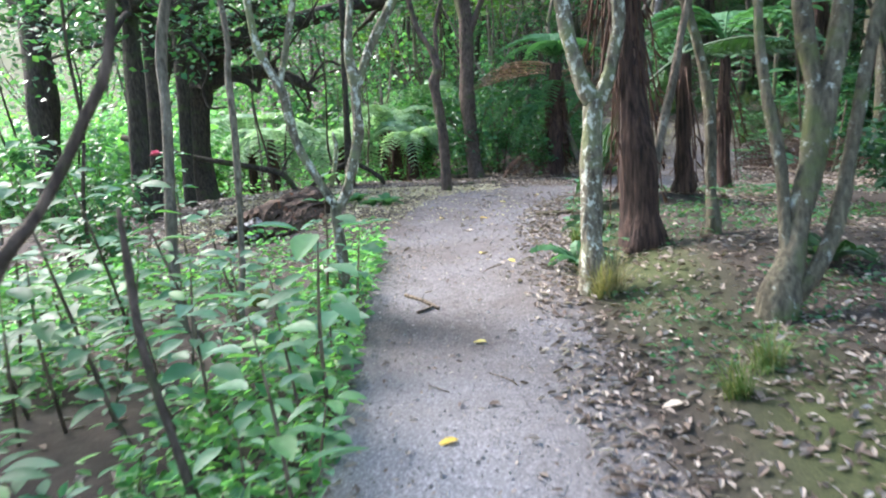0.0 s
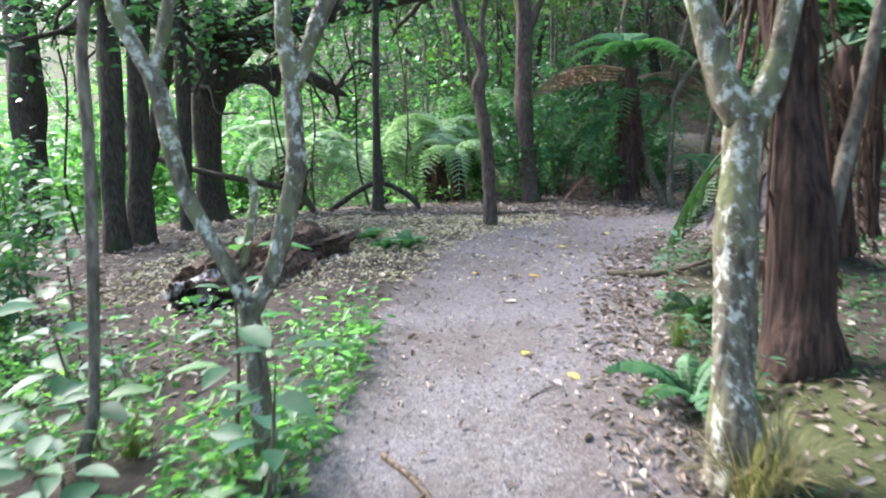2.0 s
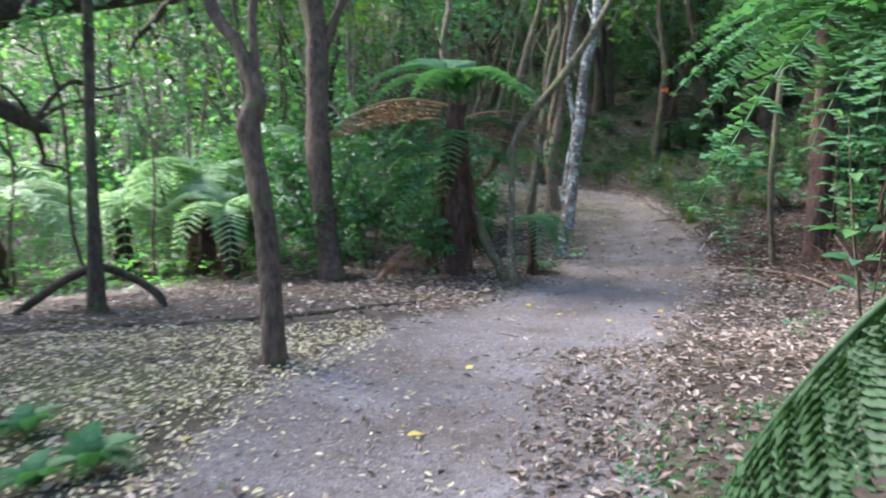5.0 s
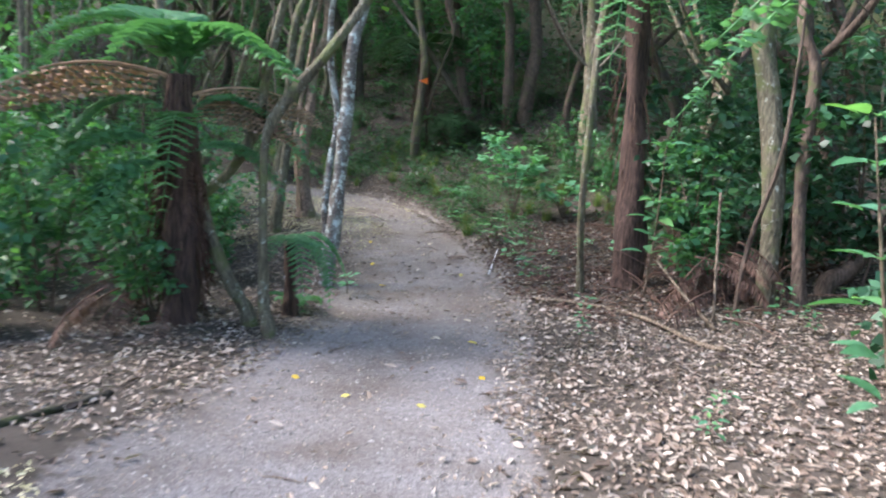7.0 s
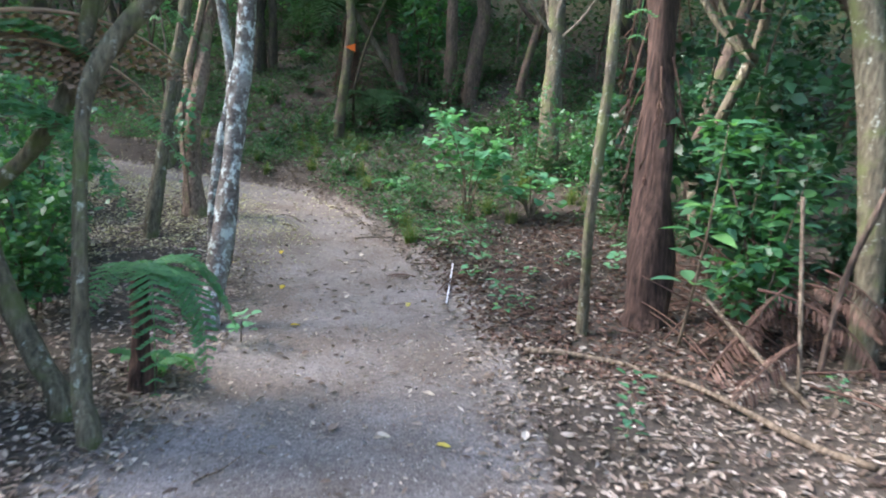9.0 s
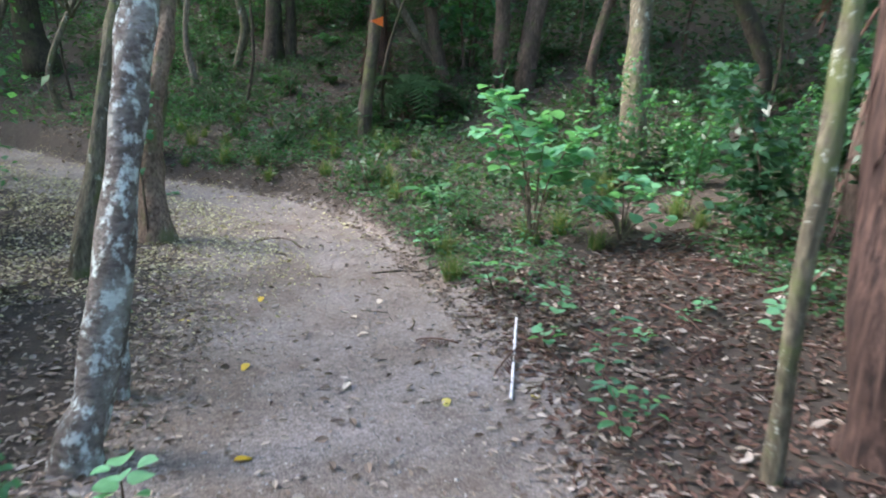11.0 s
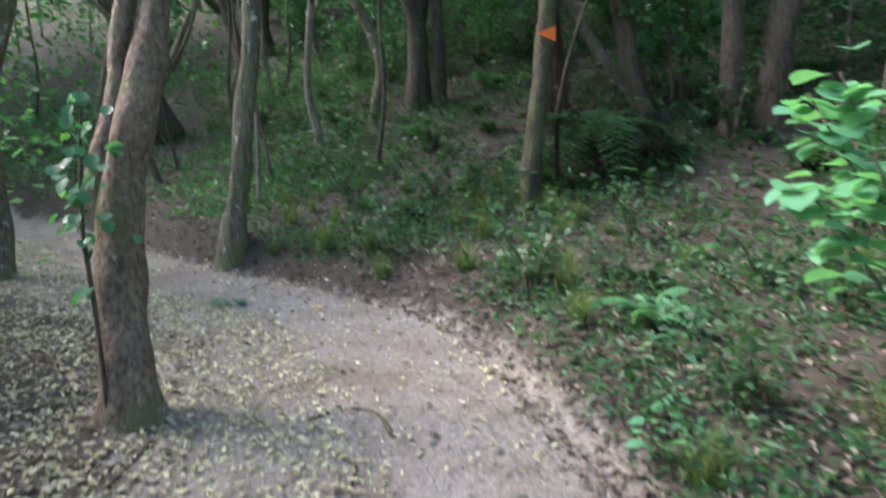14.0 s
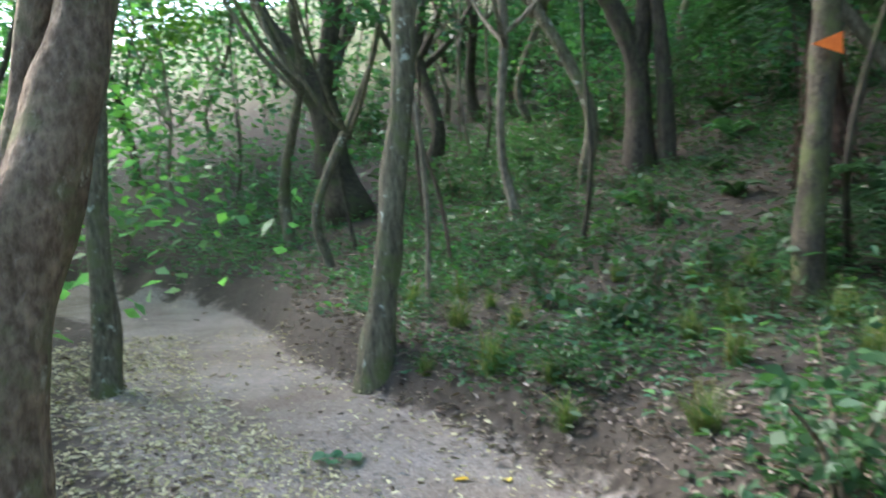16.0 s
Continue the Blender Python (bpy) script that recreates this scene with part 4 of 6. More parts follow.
tree_fern((-1.3, 20.4), 1.3, 0.12, "tree fern in an open glade, pale fronds with sunlight in their colour", ring(9, 10, 1.1), FROND_PALE_LIT, skirt=10)
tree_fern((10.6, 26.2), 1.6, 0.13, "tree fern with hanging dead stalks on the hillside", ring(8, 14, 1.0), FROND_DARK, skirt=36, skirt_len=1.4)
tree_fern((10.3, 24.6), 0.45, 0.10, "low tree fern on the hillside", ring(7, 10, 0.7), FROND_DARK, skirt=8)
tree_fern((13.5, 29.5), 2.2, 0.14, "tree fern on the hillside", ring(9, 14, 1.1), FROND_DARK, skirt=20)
tree_fern((2.35, 7.5), 1.3, 0.08, "low tree fern whose broad frond droops to the ground", [(152, -38, 1.3), (60, 10, 1.0), (10, 10, 1.0), (-60, 14, 0.9)], FROND_LOW, skirt=4)
tree_fern((3.5, 9.6), 1.75, 0.075, "tree fern whose light green fronds hang over the path", [(188, 16, 0.95), (172, 34, 0.9), (150, 22, 0.9), (205, 10, 0.85), (120, 20, 0.9), (60, 20, 0.9), (0, 20, 0.9), (-60, 20, 0.9)], skirt=14)


tree_fern((3.5, 16.15), 0.75, 0.06, "small bright green fern beside slim trunks", [(-60, -15, 0.5), (-100, 0, 0.5), (-20, 0, 0.45), (-140, 10, 0.4)], skirt=0)


# ---- woods round about: a few kinds of tree, each built once and copied ----
def wood_tree(kind, label, mat, leaf_mat, tall, r, size, count, leaf):
    pts = [(0, 0, 0, r), (rng.normal(0, 0.06), rng.normal(0, 0.06), 0.8, r * 0.9), (rng.normal(0, 0.15), rng.normal(0, 0.15), 2.0, r * 0.8)]
    pts = [(x + 60 + 12 * len(stock), y - 60, z, k) for x, y, z, k in pts]
    pts = [(x, y, z + h1(pts[0][0], pts[0][1]), k) for x, y, z, k in pts]
    lim = []
    for i in range(3):
        a = rng.random() * 6.283
        z = rng.uniform(1.7, 2.0)
        b = np.array(pts[-1][:3]) + (0, 0, z - 2.0)
        d = np.array((math.cos(a), math.sin(a), 1.0))
        lim.append([(*b, r * 0.5), (*(b + d * 0.5), r * 0.42), (*(b + d * 1.1 + (0, 0, 0.4)), r * 0.34)])
    t = tree(kind, label, pts, mat, lim, tall, (size, count, leaf), leaf_mat, low=0.3, group="trees of the surrounding wood", dense=1.35, twigs=1)
    stock.append(t)
    return t


stock = []
for kind, label, mat, lm, tall, r, size, count, leaf in (
        ("forest_tree", "dark-barked forest tree with a leafy crown", BARK_DARK, LEAF_SHADED, 7.5, 0.13, 2.3, 1300, 0.20),
        ("forest_tree", "brown-barked forest tree with a leafy crown", BARK_BROWN, LEAF_CANOPY, 7.0, 0.10, 2.1, 1200, 0.19),
        ("forest_tree", "slim mossy forest tree with a leafy crown", BARK_SPECK, LEAF_MID, 6.5, 0.07, 1.9, 1100, 0.17),
        ("forest_tree", "slim grey forest tree with a leafy crown", BARK_GREY, LEAF_CANOPY, 6.0, 0.055, 1.8, 1000, 0.17)):
    wood_tree(kind, label, mat, lm, tall, r, size, count, leaf)


def spread(n, box, gap, keep, seed, tries=4000):
    """Places in a box, at least gap apart, where keep(x, y, distance from path) holds."""
    r = np.random.default_rng(seed)
    out = []
    for _ in range(tries):
        if len(out) == n:
            break
        x, y = r.uniform(box[0], box[2]), r.uniform(box[1], box[3])
        d = float(beside_path(x, y)[0])
        if keep(x, y, d) and all((x - a) ** 2 + (y - b) ** 2 > gap * gap for a, b in out):
            out.append((x, y))
    return out


def copies(things, places, seed, lo=0.8, hi=1.2, sink=0.0):
    r = np.random.default_rng(seed)
    made = []
    for i, (x, y) in enumerate(places):
        t = things[r.integers(len(things))]
        k = r.uniform(lo, hi)
        c = copy_thing(t, pose(x, y, h1(x, y) - sink, r.normal(0, 2), r.normal(0, 2), r.uniform(0, 360)))
        c.scale = (k, k, k)
        made.append(c)
    return made


def drop_stock(things):
    for t in things:
        for o in (*t.children_recursive, t):
            bpy.data.objects.remove(o)


hill = spread(46, (7, 24, 30, 52), 1.9, lambda x, y, d: d > 4.5, 11)
hill += spread(26, (-8, 27, 9, 46), 1.5, lambda x, y, d: abs(d) > 1.6, 12)
right = spread(24, (4.5, -8, 24, 20), 1.9, lambda x, y, d: d > 4.2 and not (x < 9 and 11 < y < 20), 13)
back = spread(10, (-3, 20, 6, 34), 1.9, lambda x, y, d: d < -2.8 and x > -1.2, 14)
# added trees; the first three shade the flat right of the path
back += [(9.4, 12.8), (9.9, 16.9), (6.6, 10.2), (11.3, 20.9), (12.2, 22.6), (10.8, 17.6), (13.2, 20.5)]
left = spread(17, (-14, -8, -2.5, 9), 2.2, lambda x, y, d: d < -3.4 and y < 8 + x * 0.3, 15)
edge = spread(6, (-16, 26, -6, 40), 2.4, lambda x, y, d: y > 28, 16)
copies(stock, hill + right + back, 21)
copies(stock[1:], left + edge, 22, 0.8, 1.1)
drop_stock(stock)



# ---- undergrowth ----
def single_leaf(name, mat, length, width, round_leaf=False):
    """One leaf as a mesh: folded along its midrib, seven ribs long."""
    s = Shape()
    k = np.linspace(0, 1, 7)
    w = width / 2 * (np.sqrt(np.clip(1 - (2 * np.clip(k * 0.97 + 0.03, 0, 1) - 1) ** 2, 0, 1)) if round_leaf else np.sin(k ** 0.85 * math.pi) ** 0.9)
    z = -(0.16 if round_leaf else 0.20) * length * k ** 2
    mid = np.stack([k * length, 0 * k, z], 1)
    left, right = mid + np.stack([0 * k, w, 0.3 * w], 1), mid + np.stack([0 * k, -w, 0.3 * w], 1)
    s.add(np.concatenate([mid, left, right]), [f for i in range(6) for f in ((i, i + 1, 8 + i, 7 + i), (i + 1, i, 14 + i, 15 + i))])
    return s.mesh(name, mat)


LEAF_MESH = [single_leaf("leaf", LEAF_ONE, 0.10, 0.05), single_leaf("leaf", LEAF_ONE, 0.13, 0.06)]
LEAF_ROUND = [single_leaf("leaf", LEAF_SKY_GLOSS, 0.10, 0.105, True), single_leaf("leaf", LEAF_SKY_GLOSS, 0.085, 0.088, True)]
LEAF_IVY = single_leaf("leaf", LEAF_MID, 0.08, 0.075, True)


def set_leaf(thing, mesh, at, turn, tilt, size):
    ob = new("leaf", mesh)
    ob.parent = thing
    ob.matrix_basis = pose(*at, rng.normal(0, 12), -tilt, turn) @ Matrix.Scale(size, 4)


def seedling(name, label, tall, whorls, per, meshes, size=1.0, bend=0.12, mat=TWIG):
    """A young broadleaf plant: a thin stem with whorls of leaves, each leaf a part."""
    thing = root(name, (90, -90, 0), label, "plant", "broadleaf seedlings")
    a = rng.random() * 6.28
    top = np.array((math.cos(a) * bend, math.sin(a) * bend, tall))
    s = Shape()
    line = [(0, 0, -0.03, 0.006 + 0.004 * tall), (*(top * 0.5 + (0.02, -0.01, 0)), 0.005 + 0.003 * tall), (*top, 0.002)]
    tube(s, line, 5, 3, 0)
    part("stem", s, mat, thing)
    for i in range(whorls):
        k = 1 - 0.75 * i / max(1, whorls - 0.5)
        p = np.array((top[0] * k, top[1] * k, tall * k))
        t0 = rng.random() * 360
        for j in range(per):
            turn = t0 + j * 360 / per + rng.uniform(-20, 20)
            st = 0.02 + 0.06 * rng.random()
            at = p + (math.cos(radians(turn)) * st, math.sin(radians(turn)) * st, 0.01)
            set_leaf(thing, meshes[rng.integers(len(meshes))], at, turn, rng.uniform(-2, 24), size * rng.uniform(0.65, 1.3))
    return thing


def bush(name, label, tall, wide, stems, count, leaf, leaf_mat, bark_mat=BARK_BROWN, group="bushes of the understorey", from_z=0.15):
    thing = root(name, (90, -90, 0), label, "bush", group)
    lf = Shape()
    for i in range(stems):
        a = rng.random() * 6.28
        r = wide * rng.uniform(0.3, 0.9)
        e = np.array((math.cos(a) * r, math.sin(a) * r, tall * rng.uniform(0.6, 1.0)))
        m = e * (0.35, 0.35, 0.5)
        st = Shape()
        tube(st, [(0.1 * e[0], 0.1 * e[1], -0.06, 0.016), (*m, 0.012), (*e, 0.004)], 5, 4, 0.05)
        part("stem", st, bark_mat, thing)
        for k in (1.0, 0.72, 0.5, 0.3):
            p = m + (e - m) * (2 * k - 1) if k >= 0.5 else m * 2 * k
            if p[2] < from_z * tall:
                continue
            clump(lf, count // (stems * 4), p, (wide * 0.45, wide * 0.45, tall * 0.15), leaf, leaf * 0.55, knots=6, light=True)
    part("foliage", lf, leaf_mat, thing)
    return thing


def fern_plant(label, n, size, mesh, tilt=25):
    thing = root("ground_fern", (90, -90, 0), label, "fern", "ferns on the forest floor")
    for i in range(n):
        set_frond(thing, mesh, (0, 0, 0), i * 360 / n + rng.uniform(-20, 20), tilt + rng.uniform(-15, 15), size * rng.uniform(0.75, 1.2))
    return thing


def grass_tuft(label, n, tall, mat):
    thing = root("grass_tuft", (90, -90, 0), label, "grass", "grass tufts on the forest floor")
    s = Shape()
    blades(s, n, tall, 0.03)
    part("tuft", s, mat, thing)
    return thing


def pole(label, tall, mat, leafs, leaf_mat):
    """A thin bare forest stem with a few leaves high up."""
    thing = root("thin_sapling", (90, -90, 0), label, "sapling", "thin stems of the understorey")
    p = [(0, 0, -0.08, 0.022)]
    q = np.zeros(3)
    for i in range(6):
        q = q + (rng.normal(0, 0.09), rng.normal(0, 0.09), tall / 6)
        p.append((*q, 0.02 * (1 - 0.12 * i)))
    s = Shape()
    tube(s, p, 6, 4, 0.08)
    part("stem", s, mat, thing)
    lf = Shape()
    for k in range(2):
        i = rng.integers(3, 7)
        b = np.array(p[i][:3])
        e = b + scatter_dirs(1, 0.5)[0] * rng.uniform(0.4, 0.9)
        t = Shape()
        tube(t, [(*b, 0.008), (*((b + e) / 2 + (0, 0, 0.06)), 0.006), (*e, 0.002)], 4, 3, 0)
        part("twig", t, mat, thing)
        clump(lf, leafs // 2, e, (0.4, 0.4, 0.25), 0.11, 0.06, knots=6)
    part("foliage", lf, leaf_mat, thing)
    return thing


seedlings = [seedling("seedling", "bright green broadleaf seedling in the undergrowth", t, w, p, LEAF_MESH, s) for t, w, p, s in
             ((0.25, 2, 5, 0.9), (0.4, 3, 5, 1.0), (0.55, 4, 5, 1.1), (0.75, 5, 4, 1.1), (0.35, 3, 6, 0.8))]
tall_seedlings = [seedling("young_shrub", "tall bright green broadleaf shrub in the undergrowth", t, w, p, LEAF_MESH, s, 0.3) for t, w, p, s in
                  ((1.15, 6, 5, 1.2), (1.45, 7, 5, 1.25))]
small_round = [seedling("seedling", "small seedling with rounded green leaves, sky gloss in their colour", t, 2, 4, LEAF_ROUND, s) for t, s in ((0.16, 0.8), (0.24, 1.0))]
sunlit_bush = [bush("bush", "green bush in the open glade, sunlight in its leaf colour", 2.0 + 0.5 * i, 0.9, 3, 1100, 0.13, LEAF_SUNLIT) for i in range(2)]
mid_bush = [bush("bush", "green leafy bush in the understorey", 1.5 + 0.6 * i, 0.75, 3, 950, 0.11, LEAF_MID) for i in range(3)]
shaded_bush = [bush("bush", "green bush in the understorey, shade in its leaf colour", 1.2 + 0.5 * i, 0.8, 3, 850, 0.12, LEAF_SHADED) for i in range(3)]
low_bush = [bush("low_bush", "low dark green plant on the hillside", 0.45 + 0.15 * i, 0.4, 3, 260, 0.075, LEAF_HERB, TWIG, "low plants on the hillside", 0.0) for i in range(3)]
ferns = [fern_plant("green fern on the forest floor", 7, 0.9, FROND_SMALL[0]), fern_plant("dark green fern on the forest floor", 8, 0.8, FROND_SMALL[1], 35)]
tufts = [grass_tuft("green grass tuft on the forest floor", 110, 0.30, GRASS), grass_tuft("half-dry grass tuft on the forest floor", 130, 0.34, GRASS_DRY)]
poles = [pole("thin bare stem in the understorey", 4.2, m, 160, lm) for m, lm in ((BARK_DARK, LEAF_MID), (BARK_GREY, LEAF_MID), (BARK_BROWN, LEAF_SHADED))]

# broadleaf plants beside the first stretch
copies(seedlings, spread(50, (-2.8, 1.4, -0.5, 5.4), 0.18, lambda x, y, d: -2.6 < d < -0.62, 31), 31, 0.8, 1.25)
copies(tall_seedlings, [(-1.75, 2.6), (-2.2, 3.3), (-1.6, 3.5), (-2.5, 4.3), (-1.9, 4.6), (-2.8, 3.0), (-2.6, 5.6), (-2.1, 6.4), (-1.3, 4.2), (2.2, 4.7)], 32, 0.85, 1.1)
copies(mid_bush, [(-3.6, 4.5), (-4.2, 6.5), (-3.4, 8.0), (-4.6, 3.0), (-3.9, 1.5), (-5.2, 8.6), (-2.9, 6.9)], 33, 0.5, 0.8)
copies(seedlings, [(-1.25, 6.7), (-1.45, 7.0), (-1.6, 5.75), (-1.75, 6.2), (-0.75, 5.5), (-0.6, 4.6), (-0.8, 4.7)], 34, 0.35, 0.6)
copies(tall_seedlings, [(3.88, 10.34), (7.05, 14.9), (7.35, 14.5), (7.7, 15.0), (8.1, 14.4)], 39, 1.0, 1.2)
feathery = [fern_plant("feathery light green fern in pale leaf litter", 15, 0.15, FROND[0], 50)]
copies(feathery, [(-0.78, 9.2), (-0.62, 9.42), (-1.0, 9.9)], 30, 0.75, 1.1)
drop_stock(feathery)
# right verge
copies(seedlings, [(1.2, 5.6), (1.15, 6.1), (1.75, 5.3), (2.3, 5.0), (2.6, 4.2), (1.15, 7.0), (1.3, 7.6), (2.2, 3.3)], 35, 0.5, 0.8)
copies(tufts[1:], [(0.98, 4.75), (1.06, 4.85)], 36, 0.9, 1.1)
copies(ferns, [(0.98, 5.6), (1.25, 6.6), (2.3, 4.6), (3.62, 16.35)], 37, 0.55, 0.85)
copies(tufts[:1], [(1.2, 3.1), (1.4, 3.3), (1.1, 6.3), (-1.0, 4.4), (-1.3, 5.3), (-0.8, 5.6)], 38, 0.7, 1.0)
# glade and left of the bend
copies(sunlit_bush, spread(18, (-12, 15, 0.8, 27), 1.0, lambda x, y, d: y > 15.6 + max(0, x + 3) * 0.7 and not (-3.6 < x < -0.4 and y < 20), 41), 41, 0.6, 1.0)
copies(sunlit_bush, spread(20, (-16, 9, -5.5, 22), 1.2, lambda x, y, d: y - 9 > (x + 5.5) * -0.25, 42), 42, 0.6, 0.95)
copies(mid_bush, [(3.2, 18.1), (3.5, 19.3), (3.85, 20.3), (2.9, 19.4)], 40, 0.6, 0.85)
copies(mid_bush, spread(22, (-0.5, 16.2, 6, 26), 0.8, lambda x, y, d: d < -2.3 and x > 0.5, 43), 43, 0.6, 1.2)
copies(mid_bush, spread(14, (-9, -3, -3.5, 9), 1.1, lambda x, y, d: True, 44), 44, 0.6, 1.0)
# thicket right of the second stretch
copies(shaded_bush + mid_bush[:1], [(7.6, 14.6), (8.3, 14.2), (8.8, 13.6), (8.1, 15.3), (9.2, 14.6), (9.6, 13.4), (9.6, 15.8), (6.6, 11.6), (7.6, 11.4), (8.5, 12.2)], 45, 0.9, 1.25)
copies(shaded_bush, spread(40, (5.5, 0, 20, 19), 1.0, lambda x, y, d: d > 4.4 and not (x < 8 and 12 < y < 17), 46), 46, 0.9, 1.6)
copies(shaded_bush, spread(12, (3.0, -4, 8, 8), 1.0, lambda x, y, d: d > 2.9 and not (x < 4.2 and y > 6.5), 47), 47, 0.6, 1.0)
copies(seedlings, [(6.78, 16.3), (6.5, 16.2), (6.9, 13.6), (7.3, 13.0), (7.1, 13.3), (6.7, 16.6), (5.3, 13.9), (7.5, 13.4), (4.3, 11.6), (4.6, 11.9)], 48, 0.5, 0.8)
# hillside
copies(low_bush, spread(74, (7.4, 19.5, 15, 33), 0.42, lambda x, y, d: d > 1.15, 51), 51, 0.5, 1.15)
copies(ferns, spread(30, (7.6, 20, 14, 30), 0.6, lambda x, y, d: d > 1.2, 52), 52, 0.5, 0.95)
copies(tufts[:1], spread(42, (6.8, 18.5, 11, 27), 0.35, lambda x, y, d: 1.0 < d < 3.5, 53), 53, 0.7, 1.25)
copies(seedlings, spread(16, (7.4, 18.5, 12, 28), 0.4, lambda x, y, d: d > 1.1, 54), 54, 0.5, 0.85)
copies(shaded_bush[:2] + mid_bush, spread(60, (8, 24, 26, 46), 0.9, lambda x, y, d: d > 5.5, 55), 55, 0.9, 1.6)
copies(mid_bush, spread(26, (6, 29, 16, 42), 0.9, lambda x, y, d: d > 2.2, 56), 56, 0.6, 1.0)
copies(mid_bush, spread(18, (-6, 24, 4.0, 42), 1.1, lambda x, y, d: d < -1.7, 57), 57, 0.6, 1.1)
copies(small_round, spread(14, (7.0, 16.6, 9.2, 18.7), 0.22, lambda x, y, d: d > 1.0, 58) + [(4.89, 19.2), (4.4, 16.8), (7.6, 19.6), (7.75, 19.9)], 58, 0.55, 1.0)
copies(shaded_bush, [(10.6, 17.4), (11.6, 18.3), (9.9, 17.9), (12.2, 19.4), (11.0, 16.4), (12.8, 18.0)], 50, 0.6, 1.0)
copies(mid_bush, [(10.2, 19.0), (11.0, 19.6), (10.8, 18.2), (10.4, 20.2)], 59, 0.4, 0.6)
# thin stems everywhere behind
copies(poles, spread(26, (-3.5, 14.8, 5, 24), 0.7, lambda x, y, d: d < -2.0, 61), 61, 0.8, 1.1)
copies(poles, spread(24, (6.5, 10, 17, 34), 1.0, lambda x, y, d: d > 3.0, 62), 62, 0.9, 1.4, 0.18)
copies(poles, spread(20, (-9, 0, -2.0, 14), 1.0, lambda x, y, d: d < -2.6, 63), 63, 0.9, 1.3)
copies(poles, spread(24, (-3, 26, 9, 44), 1.0, lambda x, y, d: abs(d) > 1.5, 64), 64, 1.0, 1.5, 0.18)
copies(poles, spread(14, (2.6, 0, 8, 9), 1.0, lambda x, y, d: d > 2.2 and not (x < 4.5 and y > 6), 65), 65, 0.9, 1.3)
for group in (seedlings, tall_seedlings, small_round, sunlit_bush, mid_bush, shaded_bush, low_bush, ferns, tufts, poles):
    drop_stock(group)


def round_leaf_shrub(place, tall, wide, n, label):
    """The shrub of round leaves, paled by painted sky gloss, beside the path, every leaf a part."""
    x, y = place
    thing = root("round_leaf_shrub", (x, y, h1(x, y)), label, "shrub")
    for i in range(9):
        a = i * 0.7 + rng.uniform(-0.3, 0.3)
        e = np.array((math.cos(a) * wide * rng.uniform(0.5, 1), math.sin(a) * wide * rng.uniform(0.5, 1), tall * rng.uniform(0.45, 1.0)))
        m = e * (0.3, 0.3, 0.55)
        s = Shape()
        tube(s, [(0, 0, -0.05, 0.011), (*m, 0.008), (*e, 0.003)], 5, 4, 0.04)
        part("stem", s, TWIG, thing)
        for j in range(n // 9):
            k = rng.random() ** 0.6
            p = m * (1 - k) + e * k + rng.normal(0, 0.05, 3)
            set_leaf(thing, LEAF_ROUND[rng.integers(2)], p, rng.random() * 360, rng.uniform(-25, 25), rng.uniform(0.8, 1.5))
    return thing


round_leaf_shrub((8.35, 19.15), 1.4, 0.62, 270, "shrub with round green leaves on arching stems, sky gloss in their colour")
round_leaf_shrub((9.0, 18.7), 0.6, 0.5, 80, "low shrub with round green leaves")


# ---- single things ----
def rod(name, label, category, pts, mat, sides=7, lumps=0.08, extra=()):
    thing = root(name, pts[0][:3], label, category)
    s = Shape()
    o = np.array((*pts[0][:3], 0))
    tube(s, [tuple(np.array(p) - o) for p in pts], sides, 4, lumps)
    part("stem", s, mat, thing)
    for e in extra:
        s = Shape()
        tube(s, [tuple(np.array(p) - o) for p in e], 5, 4, lumps)
        part("side_branch", s, mat, thing)
    return thing


def on_ground(pts, r, lift=0.5):
    return [(x, y, h1(x, y) + r * lift, r) for x, y in pts]


rod("wavy_branch", "dark sinuous low branch looping above the litter", "branch",
    [(-5.6, 14.5, 0.35, 0.06), (-4.35, 14.26, -0.07, 0.052), (-3.37, 14.16, -0.3, 0.052), (-2.74, 14.08, -0.48, 0.05), (-2.45, 14.0, -0.83, 0.05), (-2.16, 14.01, -0.69, 0.043),
     (-1.84, 14.02, -0.49, 0.043), (-1.53, 14.01, -0.38, 0.04), (-1.23, 13.97, -0.49, 0.04), (-0.96, 13.92, -0.72, 0.04), (-1.06, 13.9, -0.90, 0.036), (-1.55, 13.94, -0.88, 0.035), (-1.98, 13.98, -0.84, 0.03)],
    BARK_DARK, 8, 0.06, [[(-2.74, 14.08, -0.48, 0.03), (-2.6, 14.1, -0.2, 0.02), (-2.45, 14.1, -0.05, 0.01)]])
rod("leaning_sapling", "dark slanting stem among broad leaves", "sapling", [(-1.75, 2.3, -0.3, 0.022), (-1.45, 2.1, 0.3, 0.02), (-1.15, 1.94, 0.91, 0.018), (-1.0, 1.98, 1.1, 0.017), (-0.87, 2.04, 1.32, 0.016), (-0.78, 2.08, 1.55, 0.013), (-0.7, 2.2, 2.4, 0.008)], BARK_BROWN)
rod("leaning_sapling", "thin bent brown stem among seedlings", "sapling", [(-0.85, 2.4, -0.22, 0.018), (-0.93, 2.41, 0.2, 0.017), (-1.0, 2.46, 0.54, 0.016), (-1.03, 2.53, 0.79, 0.014), (-1.04, 2.56, 1.0, 0.008)], BARK_BROWN)
rod("stick", "short forked grey stick lying on the path", "stick", on_ground([(-0.28, 5.2), (-0.15, 5.02), (-0.06, 4.85)], 0.012, 0.8), TWIG, 6, 0.15, [on_ground([(-0.09, 4.9), (-0.19, 4.79)], 0.011, 0.8)])
rod("white_stick", "weathered white stick lying at the path edge", "stick", on_ground([(6.42, 16.95), (7.22, 17.92)], 0.0095, 1.6), WHITE, 6, 0.05)
